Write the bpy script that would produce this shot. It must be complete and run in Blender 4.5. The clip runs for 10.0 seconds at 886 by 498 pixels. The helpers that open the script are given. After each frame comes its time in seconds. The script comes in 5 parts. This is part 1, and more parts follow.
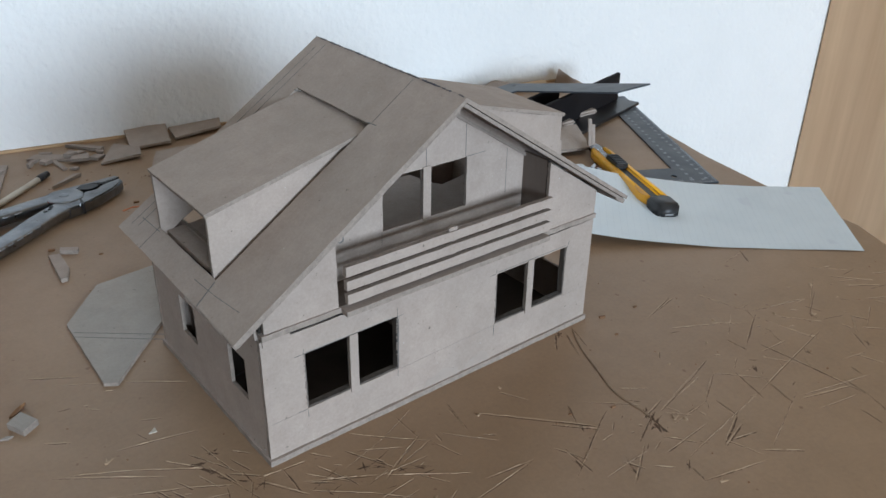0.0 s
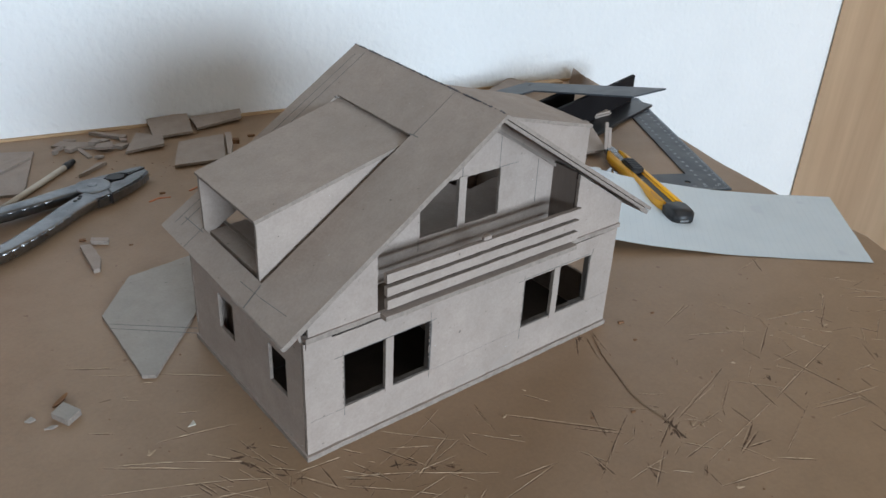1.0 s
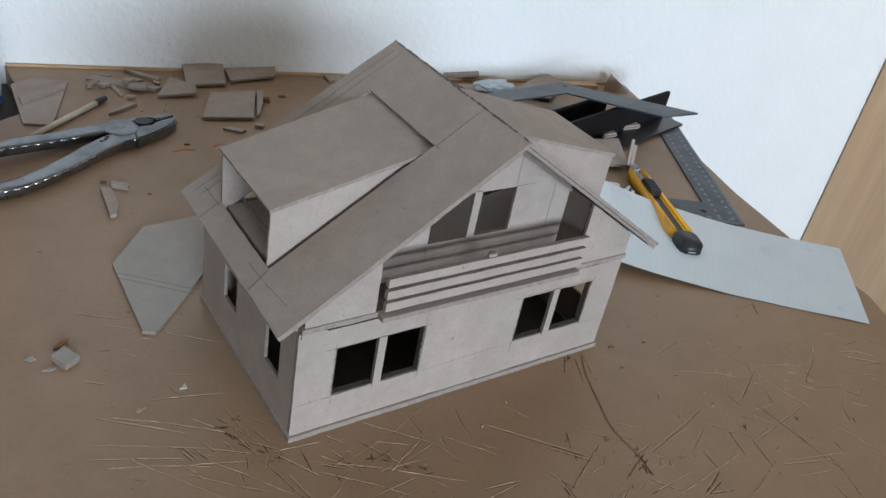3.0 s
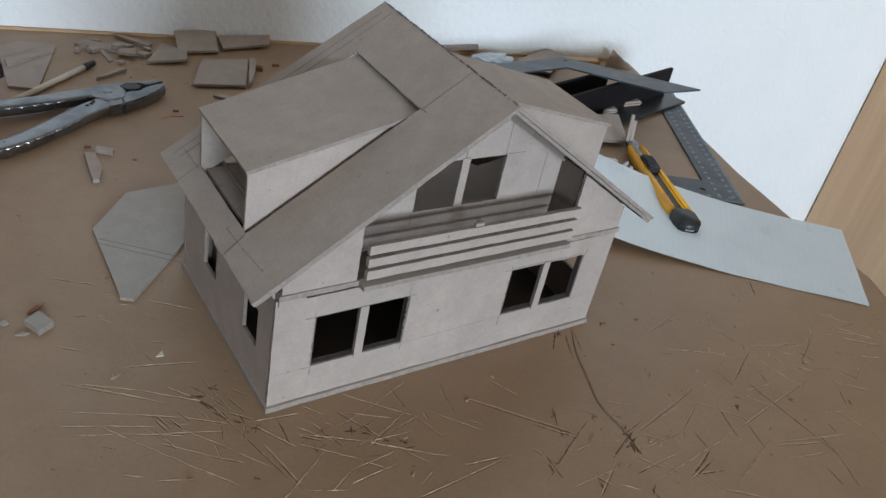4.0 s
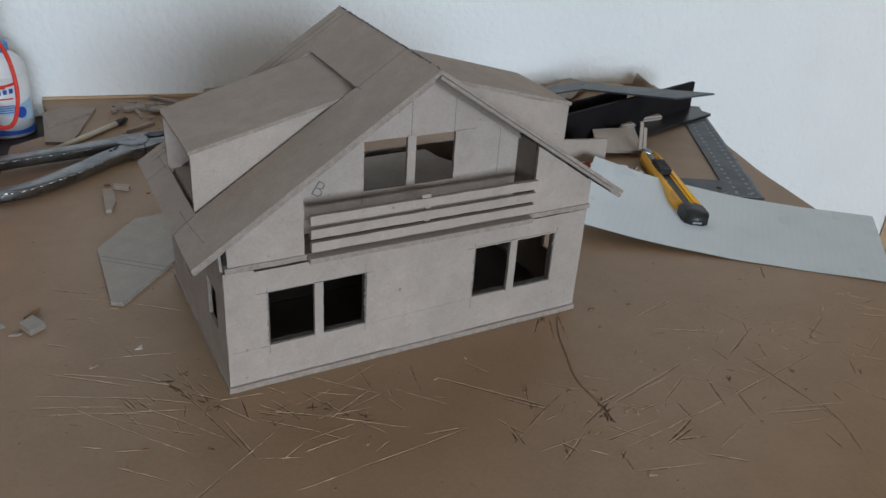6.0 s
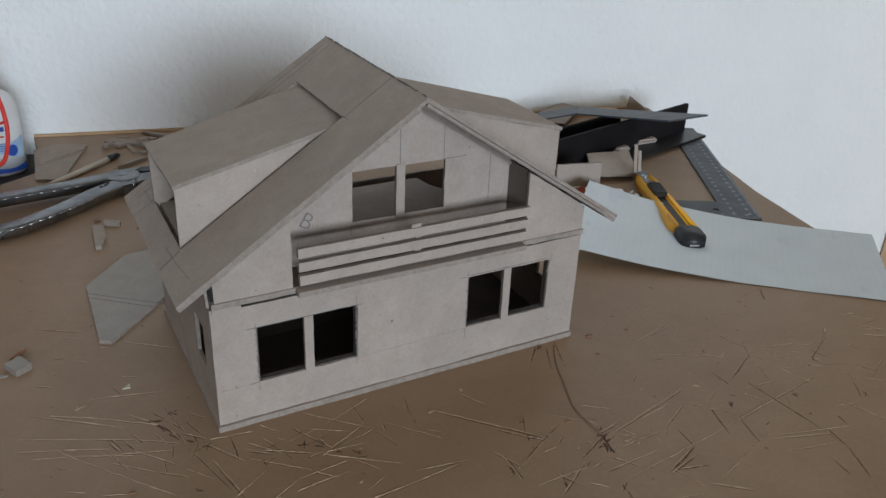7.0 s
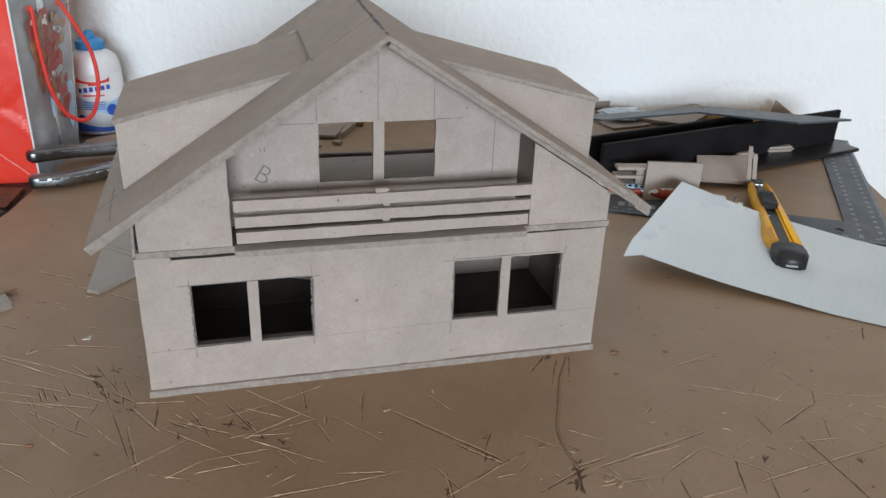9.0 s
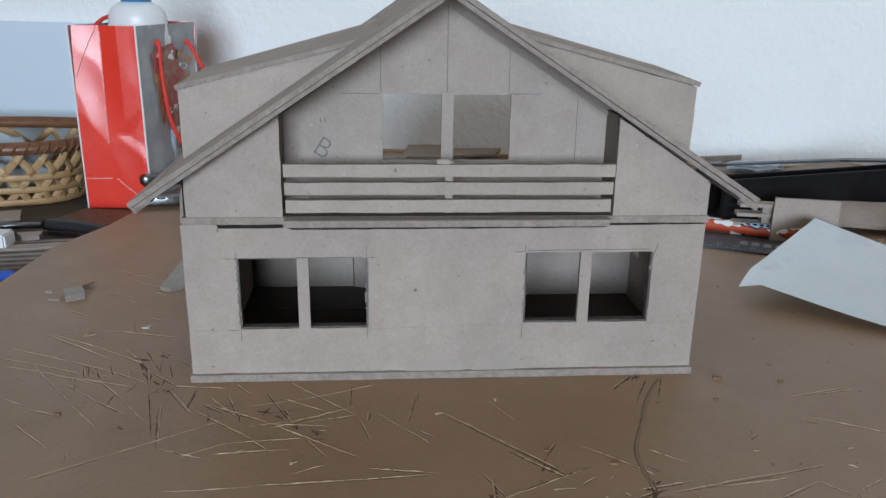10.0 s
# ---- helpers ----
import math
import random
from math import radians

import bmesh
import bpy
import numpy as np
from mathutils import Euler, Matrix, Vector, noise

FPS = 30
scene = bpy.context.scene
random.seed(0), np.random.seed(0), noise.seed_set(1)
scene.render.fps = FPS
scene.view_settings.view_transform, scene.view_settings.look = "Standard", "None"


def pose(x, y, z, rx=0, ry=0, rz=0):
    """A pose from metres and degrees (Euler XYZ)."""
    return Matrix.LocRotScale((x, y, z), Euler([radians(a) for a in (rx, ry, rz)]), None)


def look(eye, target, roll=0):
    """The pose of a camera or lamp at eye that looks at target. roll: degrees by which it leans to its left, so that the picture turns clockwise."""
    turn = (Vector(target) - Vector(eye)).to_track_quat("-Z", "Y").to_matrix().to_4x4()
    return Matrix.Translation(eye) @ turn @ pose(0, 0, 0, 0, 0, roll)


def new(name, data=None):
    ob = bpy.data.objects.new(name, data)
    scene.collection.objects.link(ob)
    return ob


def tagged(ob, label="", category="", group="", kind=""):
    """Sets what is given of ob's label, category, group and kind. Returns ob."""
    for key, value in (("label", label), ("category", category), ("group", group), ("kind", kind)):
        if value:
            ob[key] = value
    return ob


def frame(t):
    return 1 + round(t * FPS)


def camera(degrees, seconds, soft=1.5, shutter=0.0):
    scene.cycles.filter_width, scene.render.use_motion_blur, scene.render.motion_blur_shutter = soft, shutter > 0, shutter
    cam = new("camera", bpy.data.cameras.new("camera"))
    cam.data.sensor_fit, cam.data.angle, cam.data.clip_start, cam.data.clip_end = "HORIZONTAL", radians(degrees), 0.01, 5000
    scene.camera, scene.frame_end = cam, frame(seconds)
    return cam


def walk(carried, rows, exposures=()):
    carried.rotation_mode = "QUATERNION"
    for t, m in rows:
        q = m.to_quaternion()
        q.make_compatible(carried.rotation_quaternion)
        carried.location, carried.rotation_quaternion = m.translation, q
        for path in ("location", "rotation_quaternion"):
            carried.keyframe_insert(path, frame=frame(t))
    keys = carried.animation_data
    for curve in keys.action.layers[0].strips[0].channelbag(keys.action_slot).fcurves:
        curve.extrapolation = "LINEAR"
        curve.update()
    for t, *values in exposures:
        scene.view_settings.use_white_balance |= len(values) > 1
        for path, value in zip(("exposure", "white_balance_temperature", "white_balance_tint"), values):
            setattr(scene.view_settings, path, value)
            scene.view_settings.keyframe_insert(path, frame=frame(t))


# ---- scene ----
cam = camera(57.4, 10.0)
PATH = [
    (0, (-0.118, -0.264, 0.255), (1.006, 1.114, -0.66), 1.0),
    (0.5, (-0.134, -0.256, 0.265), (0.989, 1.117, -0.658), 1.7),
    (1, (-0.138, -0.257, 0.271), (0.987, 1.096, -0.679), 2.9),
    (1.5, (-0.138, -0.26, 0.271), (0.979, 1.088, -0.696), 5.9),
    (2, (-0.127, -0.256, 0.29), (0.978, 1.079, -0.708), 8.3),
    (2.5, (-0.134, -0.254, 0.297), (0.961, 1.075, -0.719), 10.3),
    (2.7, (-0.137, -0.254, 0.298), (0.953, 1.074, -0.727), 11.0),
    (3.8, (-0.127, -0.255, 0.285), (0.946, 1.06, -0.772), 12.4),
    (4, (-0.123, -0.254, 0.285), (0.945, 1.055, -0.785), 12.6),
    (4.5, (-0.108, -0.266, 0.302), (0.97, 1.059, -0.737), 12.3),
    (5, (-0.099, -0.295, 0.303), (0.838, 1.167, -0.69), 8.9),
    (5.5, (-0.07, -0.317, 0.263), (0.815, 1.183, -0.72), 6.9),
    (5.7, (-0.067, -0.323, 0.254), (0.814, 1.196, -0.703), 5.4),
    (6.8, (-0.093, -0.316, 0.249), (0.798, 1.242, -0.632), 2.8),
    (7, (-0.064, -0.318, 0.249), (0.83, 1.249, -0.616), 2.5),
    (7.5, (-0.014, -0.323, 0.248), (0.846, 1.268, -0.606), 1.9),
    (8, (-0.026, -0.297, 0.257), (0.757, 1.337, -0.588), 1.4),
    (8.5, (-0.004, -0.299, 0.233), (0.717, 1.355, -0.628), 1.7),
    (9, (0.044, -0.311, 0.211), (0.516, 1.438, -0.636), 2.2),
    (9.5, (0.05, -0.313, 0.173), (0.307, 1.556, -0.491), 1.6),
    (10, (0.078, -0.301, 0.154), (0.219, 1.596, -0.466), 0.9),
]
EXPOSURES = [(0.0, -0.13, 6500, 10), (2.7, -0.16, 6500, 10), (4.0, -0.24, 6550, 10), (4.7, -0.42, 6600, 10), (5.5, -0.54, 6650, 10), (7.0, -0.58, 6800, 11), (8.0, -0.57, 6950, 12), (8.6, -0.38, 6950, 12), (9.0, -0.1, 6900, 12), (9.5, -0.22, 6600, 10), (10.0, -0.33, 6450, 10)]
walk(cam, [(t, look(eye, target, roll)) for t, eye, target, roll in PATH], EXPOSURES)

# ---- light ----
MM = 0.001
SKEW = math.atan(-0.2115)          # the wall runs at this angle to the model house
U = Vector((math.cos(SKEW), math.sin(SKEW), 0))
D = Vector((math.sin(SKEW), -math.cos(SKEW), 0))
WALL0 = Vector((0, 0.496, 0))


def room(s, d, z):
    """A place in the room: s along the back wall, d out from it, z above the board; metres."""
    return WALL0 + U * s + D * d + Vector((0, 0, z))


world = bpy.data.worlds.new("overcast_sky")
scene.world = world
world.use_nodes = True
wn = world.node_tree.nodes
sky = wn.new("ShaderNodeTexSky")
sky.sky_type, sky.sun_disc, sky.sun_elevation, sky.sun_rotation = "NISHITA", False, radians(40), radians(200)
wn["Background"].inputs["Strength"].default_value = 0.12
world.node_tree.links.new(sky.outputs[0], wn["Background"].inputs["Color"])

WIN_S, WIN_Z, WIN_D = (-0.3, 1.1), (0.18, 0.92), 3.4
lamp = bpy.data.lights.new("window_daylight", "AREA")
lamp.shape, lamp.size, lamp.size_y, lamp.energy = "RECTANGLE", WIN_S[1] - WIN_S[0] - 0.1, WIN_Z[1] - WIN_Z[0] - 0.1, 106
lamp.color = (0.785, 0.95, 1.13)
lamp_ob = new("window_daylight", lamp)
w_mid = ((WIN_S[0] + WIN_S[1]) / 2, (WIN_Z[0] + WIN_Z[1]) / 2)
lamp_ob.matrix_world = look(room(w_mid[0], WIN_D - 0.03, w_mid[1]), room(w_mid[0], 0, w_mid[1]))

FLOOR_Z, CEIL_Z, S0, S1 = -0.766, 1.75, -2.2, 2.6
FILL_S, FILL_D = (-0.5, 0.9), (0.9, 2.1)      # opening added in the ceiling for an unseen top fill lamp
top = bpy.data.lights.new("added_top_fill", "AREA")
top.shape, top.size, top.size_y, top.energy = "RECTANGLE", FILL_S[1] - FILL_S[0] - 0.1, FILL_D[1] - FILL_D[0] - 0.1, 4.2
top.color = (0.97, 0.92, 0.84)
top_ob = new("added_top_fill", top)
s_mid = ((FILL_S[0] + FILL_S[1]) / 2, (FILL_D[0] + FILL_D[1]) / 2)
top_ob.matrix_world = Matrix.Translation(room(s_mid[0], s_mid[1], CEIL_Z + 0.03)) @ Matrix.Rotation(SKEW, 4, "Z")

# ---- materials ----
def material(name, a, b=None, scale=60.0, rough=0.7, metal=0.0, bump=0.0, bump_scale=400.0, fleck=None, fleck_scale=500.0, fleck_at=0.7, stretch=None, mottle=None, spec=0.5, island=0.0, grain=None, pale=None):
    m = bpy.data.materials.new(name)
    m.use_nodes = True
    nt = m.node_tree
    n, l = nt.nodes, nt.links
    sh = n["Principled BSDF"]
    sh.inputs["Roughness"].default_value, sh.inputs["Metallic"].default_value = rough, metal
    sh.inputs["Specular IOR Level"].default_value = spec
    co = n.new("ShaderNodeTexCoord")
    mp = n.new("ShaderNodeMapping")
    l.new(co.outputs["Object"], mp.inputs["Vector"])
    if stretch:
        mp.inputs["Scale"].default_value = stretch
    no = n.new("ShaderNodeTexNoise")
    no.inputs["Scale"].default_value, no.inputs["Detail"].default_value, no.inputs["Roughness"].default_value = scale, 6, 0.6
    l.new(mp.outputs[0], no.inputs["Vector"])
    ramp = n.new("ShaderNodeMapRange")
    ramp.inputs["From Min"].default_value, ramp.inputs["From Max"].default_value = 0.3, 0.7
    l.new(no.outputs["Fac"], ramp.inputs["Value"])
    mix = n.new("ShaderNodeMix")
    mix.data_type = "RGBA"
    mix.inputs["A"].default_value, mix.inputs["B"].default_value = (*a, 1), (*(b or a), 1)
    l.new(ramp.outputs[0], mix.inputs["Factor"])
    out = mix.outputs["Result"]
    if mottle:
        big = n.new("ShaderNodeTexNoise")
        big.inputs["Scale"].default_value, big.inputs["Detail"].default_value = mottle[1], 4
        l.new(co.outputs["Object"], big.inputs["Vector"])
        rg = n.new("ShaderNodeMapRange")
        rg.inputs["From Min"].default_value, rg.inputs["From Max"].default_value, rg.inputs["To Max"].default_value = 0.42, 0.68, mottle[2]
        l.new(big.outputs["Fac"], rg.inputs["Value"])
        mx = n.new("ShaderNodeMix")
        mx.data_type = "RGBA"
        mx.inputs["B"].default_value = (*mottle[0], 1)
        l.new(rg.outputs[0], mx.inputs["Factor"])
        l.new(out, mx.inputs["A"])
        out = mx.outputs["Result"]
    if fleck:
        fl = n.new("ShaderNodeTexNoise")
        fl.inputs["Scale"].default_value, fl.inputs["Detail"].default_value = fleck_scale, 2
        l.new(co.outputs["Object"], fl.inputs["Vector"])
        fr = n.new("ShaderNodeMapRange")
        fr.inputs["From Min"].default_value, fr.inputs["From Max"].default_value = fleck_at, fleck_at + 0.05
        l.new(fl.outputs["Fac"], fr.inputs["Value"])
        fm = n.new("ShaderNodeMix")
        fm.data_type = "RGBA"
        fm.inputs["B"].default_value = (*fleck, 1)
        l.new(fr.outputs[0], fm.inputs["Factor"])
        l.new(out, fm.inputs["A"])
        out = fm.outputs["Result"]
    if pale:
        pf = n.new("ShaderNodeTexNoise")
        pf.inputs["Scale"].default_value, pf.inputs["Detail"].default_value = pale[1], 2
        pm = n.new("ShaderNodeMapping")
        pm.inputs["Location"].default_value = (3.1, 1.7, 4.3)
        l.new(co.outputs["Object"], pm.inputs["Vector"])
        l.new(pm.outputs[0], pf.inputs["Vector"])
        pr = n.new("ShaderNodeMapRange")
        pr.inputs["From Min"].default_value, pr.inputs["From Max"].default_value = pale[2], pale[2] + 0.06
        l.new(pf.outputs["Fac"], pr.inputs["Value"])
        px = n.new("ShaderNodeMix")
        px.data_type = "RGBA"
        px.inputs["B"].default_value = (*pale[0], 1)
        l.new(pr.outputs[0], px.inputs["Factor"])
        l.new(out, px.inputs["A"])
        out = px.outputs["Result"]
    if grain:
        gn = n.new("ShaderNodeTexNoise")
        gn.inputs["Scale"].default_value, gn.inputs["Detail"].default_value, gn.inputs["Roughness"].default_value = grain[0], 5, 0.7
        l.new(co.outputs["Object"], gn.inputs["Vector"])
        gr = n.new("ShaderNodeMapRange")
        gr.inputs["From Min"].default_value, gr.inputs["From Max"].default_value = 0.3, 0.7
        gr.inputs["To Min"].default_value, gr.inputs["To Max"].default_value = 1 - grain[1], 1 + grain[1]
        l.new(gn.outputs["Fac"], gr.inputs["Value"])
        gh = n.new("ShaderNodeHueSaturation")
        l.new(gr.outputs[0], gh.inputs["Value"])
        l.new(out, gh.inputs["Color"])
        out = gh.outputs["Color"]
    if island:
        oi = n.new("ShaderNodeObjectInfo")
        hv = n.new("ShaderNodeHueSaturation")
        vr = n.new("ShaderNodeMapRange")
        vr.inputs["To Min"].default_value, vr.inputs["To Max"].default_value = 1 - island, 1 + island
        l.new(oi.outputs["Random"], vr.inputs["Value"])
        l.new(vr.outputs[0], hv.inputs["Value"])
        l.new(out, hv.inputs["Color"])
        out = hv.outputs["Color"]
    l.new(out, sh.inputs["Base Color"])
    rr = n.new("ShaderNodeMapRange")
    rr.inputs["To Min"].default_value, rr.inputs["To Max"].default_value = max(rough - 0.08, 0.02), min(rough + 0.08, 1)
    l.new(no.outputs["Fac"], rr.inputs["Value"])
    l.new(rr.outputs[0], sh.inputs["Roughness"])
    if bump:
        bn = n.new("ShaderNodeTexNoise")
        bn.inputs["Scale"].default_value, bn.inputs["Detail"].default_value = bump_scale, 4
        l.new(mp.outputs[0], bn.inputs["Vector"])
        bu = n.new("ShaderNodeBump")
        bu.inputs["Strength"].default_value, bu.inputs["Distance"].default_value = min(bump, 1.0), 0.0006 * max(bump, 1.0)
        l.new(bn.outputs["Fac"], bu.inputs["Height"])
        l.new(bu.outputs[0], sh.inputs["Normal"])
    return m


CARD = material("greyboard", (0.395, 0.33, 0.287), (0.342, 0.281, 0.242), 90, 0.85, bump=0.22, bump_scale=700, fleck=(0.17, 0.145, 0.125), fleck_scale=360, fleck_at=0.735, mottle=((0.29, 0.25, 0.218), 16, 0.42), spec=0.25, island=0.05, grain=(760, 0.085), pale=((0.52, 0.5, 0.47), 480, 0.745))
CARD_DIM = material("greyboard_worn", (0.33, 0.278, 0.243), (0.27, 0.222, 0.193), 70, 0.88, bump=0.5, bump_scale=700, fleck=(0.12, 0.1, 0.08), fleck_scale=380, fleck_at=0.72, mottle=((0.22, 0.19, 0.17), 20, 0.5), spec=0.2, island=0.08, grain=(700, 0.1), pale=((0.5, 0.47, 0.43), 520, 0.73))
CARD_COOL = material("cool_greyboard", (0.385, 0.353, 0.318), (0.338, 0.309, 0.277), 90, 0.8, bump=0.22, bump_scale=700, fleck=(0.19, 0.175, 0.155), fleck_scale=330, fleck_at=0.72, mottle=((0.29, 0.275, 0.25), 16, 0.4), spec=0.3, island=0.05, grain=(620, 0.06))
EDGE = material("cut_greyboard_edge", (0.325, 0.274, 0.236), (0.235, 0.196, 0.168), 240, 0.9, bump=0.7, bump_scale=500, spec=0.15, grain=(700, 0.15))
DIMFLOOR = material("shade_dark_card", (0.075, 0.058, 0.048), (0.055, 0.043, 0.036), 60, 0.8)
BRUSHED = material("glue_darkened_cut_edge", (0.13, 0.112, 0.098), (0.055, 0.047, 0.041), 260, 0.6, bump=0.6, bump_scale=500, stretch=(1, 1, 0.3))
BROWNFLOOR = material("smooth_brown_card", (0.16, 0.122, 0.097), (0.1, 0.075, 0.059), 60, 0.6, stretch=(1, 6, 1), spec=0.2)
STAINED = material("glue_soaked_greyboard", (0.36, 0.305, 0.266), (0.325, 0.273, 0.237), 90, 0.75, bump=0.3, bump_scale=900, fleck=(0.2, 0.17, 0.14), fleck_scale=1000, fleck_at=0.7)
# Browner greyboard: shade inside the balcony recess is put into the colour.
SHADY = material("shade_browned_greyboard", (0.21, 0.17, 0.143), (0.14, 0.112, 0.094), 70, 0.7, bump=0.3, bump_scale=500, stretch=(1, 1, 0.3))
# Near-black that paints the shade of open joints and slits.
GAP_SHADE = material("gap_shade_black", (0.022, 0.019, 0.017), (0.035, 0.03, 0.026), 200, 0.95, spec=0.05)
PENCIL_SOFT = material("faint_graphite", (0.2, 0.185, 0.17), (0.29, 0.255, 0.228), 300, 0.7)
PENCIL = material("graphite", (0.1, 0.095, 0.09), (0.2, 0.19, 0.18), 300, 0.6)
INK = material("blue_black_ink", (0.035, 0.033, 0.05), (0.13, 0.115, 0.12), 300, 0.7)
BOARD = material("brown_hardboard", (0.315, 0.204, 0.122), (0.27, 0.174, 0.103), 35, 0.5, bump=0.12, bump_scale=500, mottle=((0.235, 0.145, 0.083), 5, 0.4), fleck=(0.2, 0.11, 0.06), fleck_scale=160, fleck_at=0.74, spec=0.6, grain=(380, 0.07))
FIBRE = material("torn_board_fibre", (0.29, 0.193, 0.118), (0.5, 0.37, 0.248), 160, 0.75)
CUT = material("dark_cut", (0.05, 0.027, 0.015), (0.13, 0.072, 0.04), 200, 0.8)
STAIN = material("faint_brown_stain", (0.195, 0.127, 0.079), (0.275, 0.18, 0.109), 260, 0.6)
SHAVING = material("brown_wood_shaving", (0.3, 0.15, 0.06), (0.16, 0.075, 0.03), 150, 0.6)
ORANGE = material("orange_shaving", (0.55, 0.17, 0.06), (0.42, 0.12, 0.045), 80, 0.7)
CRUMB = material("brown_crumb", (0.25, 0.13, 0.065), (0.16, 0.08, 0.04), 200, 0.85)
PLASTER = material("white_plaster", (0.86, 0.87, 0.865), (0.83, 0.84, 0.835), 12, 0.85, bump=3.6, bump_scale=150, spec=0.25)
TINTED = material("warm_beige_plaster", (0.28, 0.21, 0.14), (0.255, 0.19, 0.127), 12, 0.85)
CEIL = material("warm_ceiling_paint", (0.31, 0.25, 0.18), (0.29, 0.233, 0.168), 10, 0.9)
BATTEN = material("raw_batten", (0.52, 0.35, 0.2), (0.44, 0.29, 0.16), 40, 0.7, stretch=(1, 8, 8))
BEECH = material("beech_veneer", (0.8, 0.55, 0.34), (0.66, 0.42, 0.245), 5, 0.4, stretch=(9, 9, 0.5), mottle=((0.58, 0.36, 0.2), 4, 0.5), bump=0.1, bump_scale=120)
FLOORM = material("wood_floor", (0.16, 0.1, 0.06), (0.12, 0.075, 0.045), 8, 0.5, stretch=(1, 8, 1))
DESKM = material("dark_desk", (0.04, 0.025, 0.019), (0.024, 0.015, 0.012), 30, 0.55, stretch=(1, 6, 1), bump=0.2)
YELLOW = material("yellow_plastic", (0.85, 0.42, 0.015), (0.8, 0.38, 0.012), 60, 0.38, fleck=(0.45, 0.22, 0.02), fleck_scale=300, fleck_at=0.74)
BLACK = material("black_plastic", (0.012, 0.012, 0.013), (0.022, 0.022, 0.024), 80, 0.45, bump=0.15)
STEEL = material("blade_steel", (0.6, 0.6, 0.6), (0.45, 0.45, 0.46), 80, 0.25, 1.0)
CHROME = material("worn_chrome", (0.29, 0.3, 0.31), (0.15, 0.155, 0.165), 60, 0.3, 1.0, bump=0.3, bump_scale=200, fleck=(0.12, 0.11, 0.1), fleck_scale=220, fleck_at=0.68)
DARKSTEEL = material("oiled_dark_steel", (0.009, 0.008, 0.009), (0.015, 0.014, 0.015), 40, 0.65, 0.0, bump=0.15, bump_scale=200, spec=0.08)
SATIN = material("satin_dark_steel", (0.012, 0.011, 0.012), (0.02, 0.019, 0.02), 30, 0.32, bump=0.1, bump_scale=150, spec=0.45)
SQUARE = material("blue_grey_anodised", (0.036, 0.044, 0.055), (0.055, 0.066, 0.078), 60, 0.46, 0.0, spec=0.4, bump=0.12, bump_scale=250, mottle=((0.12, 0.13, 0.14), 45, 0.5), fleck=(0.2, 0.2, 0.19), fleck_scale=220, fleck_at=0.73)
PRINT = material("white_scale_print", (0.34, 0.36, 0.38), (0.22, 0.24, 0.26), 300, 0.6)
WHITEP = material("white_plastic", (0.78, 0.79, 0.79), (0.72, 0.73, 0.74), 40, 0.35)
BLUEP = material("blue_plastic", (0.05, 0.3, 0.62), (0.04, 0.25, 0.55), 50, 0.35)
DEEPBLUE = material("deep_blue_print", (0.02, 0.08, 0.4), (0.03, 0.1, 0.45), 50, 0.45)
PALEBLUE = material("pale_blue_print", (0.3, 0.5, 0.72), (0.5, 0.65, 0.8), 90, 0.4)
REDP = material("red_print", (0.72, 0.05, 0.03), (0.64, 0.035, 0.025), 60, 0.4)
TUBERED = material("orange_red_print", (0.5, 0.075, 0.03), (0.4, 0.05, 0.02), 60, 0.45)
REDGLOSS = material("glossy_red_paper", (0.8, 0.05, 0.028), (0.72, 0.038, 0.022), 20, 0.27, bump=0.06, bump_scale=25)
SILVER = material("silver_grey_print", (0.34, 0.35, 0.36), (0.24, 0.25, 0.26), 40, 0.25, mottle=((0.5, 0.51, 0.52), 30, 0.7), bump=0.2, bump_scale=30)
BROWNPRINT = material("brown_print", (0.2, 0.09, 0.05), (0.35, 0.2, 0.12), 160, 0.3)
ROSEPRINT = material("dull_red_print", (0.3, 0.035, 0.03), (0.42, 0.09, 0.07), 120, 0.35)
ROPE = material("red_cord", (0.75, 0.05, 0.03), (0.6, 0.03, 0.02), 300, 0.6, bump=0.4, bump_scale=1200)
CANE = material("split_cane", (0.46, 0.29, 0.135), (0.32, 0.18, 0.075), 60, 0.5)
CANE_RIM = material("brown_cane_rim", (0.2, 0.085, 0.04), (0.11, 0.045, 0.022), 60, 0.4, stretch=(2, 2, 8))
PLASTIC_BAG = material("crumpled_white_plastic", (0.5, 0.56, 0.62), (0.34, 0.4, 0.46), 50, 0.3, bump=0.6, bump_scale=60)
STICK = material("whitish_wood_stick", (0.62, 0.57, 0.48), (0.52, 0.47, 0.39), 80, 0.7, stretch=(1, 1, 1))
CORR = material("dark_corrugated_card", (0.2, 0.165, 0.14), (0.1, 0.08, 0.068), 90, 0.85)
BROWNMAT = material("brown_speckled_board", (0.2, 0.085, 0.045), (0.09, 0.045, 0.03), 220, 0.6, bump=0.5, bump_scale=300)
GLASSM = material("window_frame_paint", (0.8, 0.8, 0.8), (0.77, 0.77, 0.77), 10, 0.4)


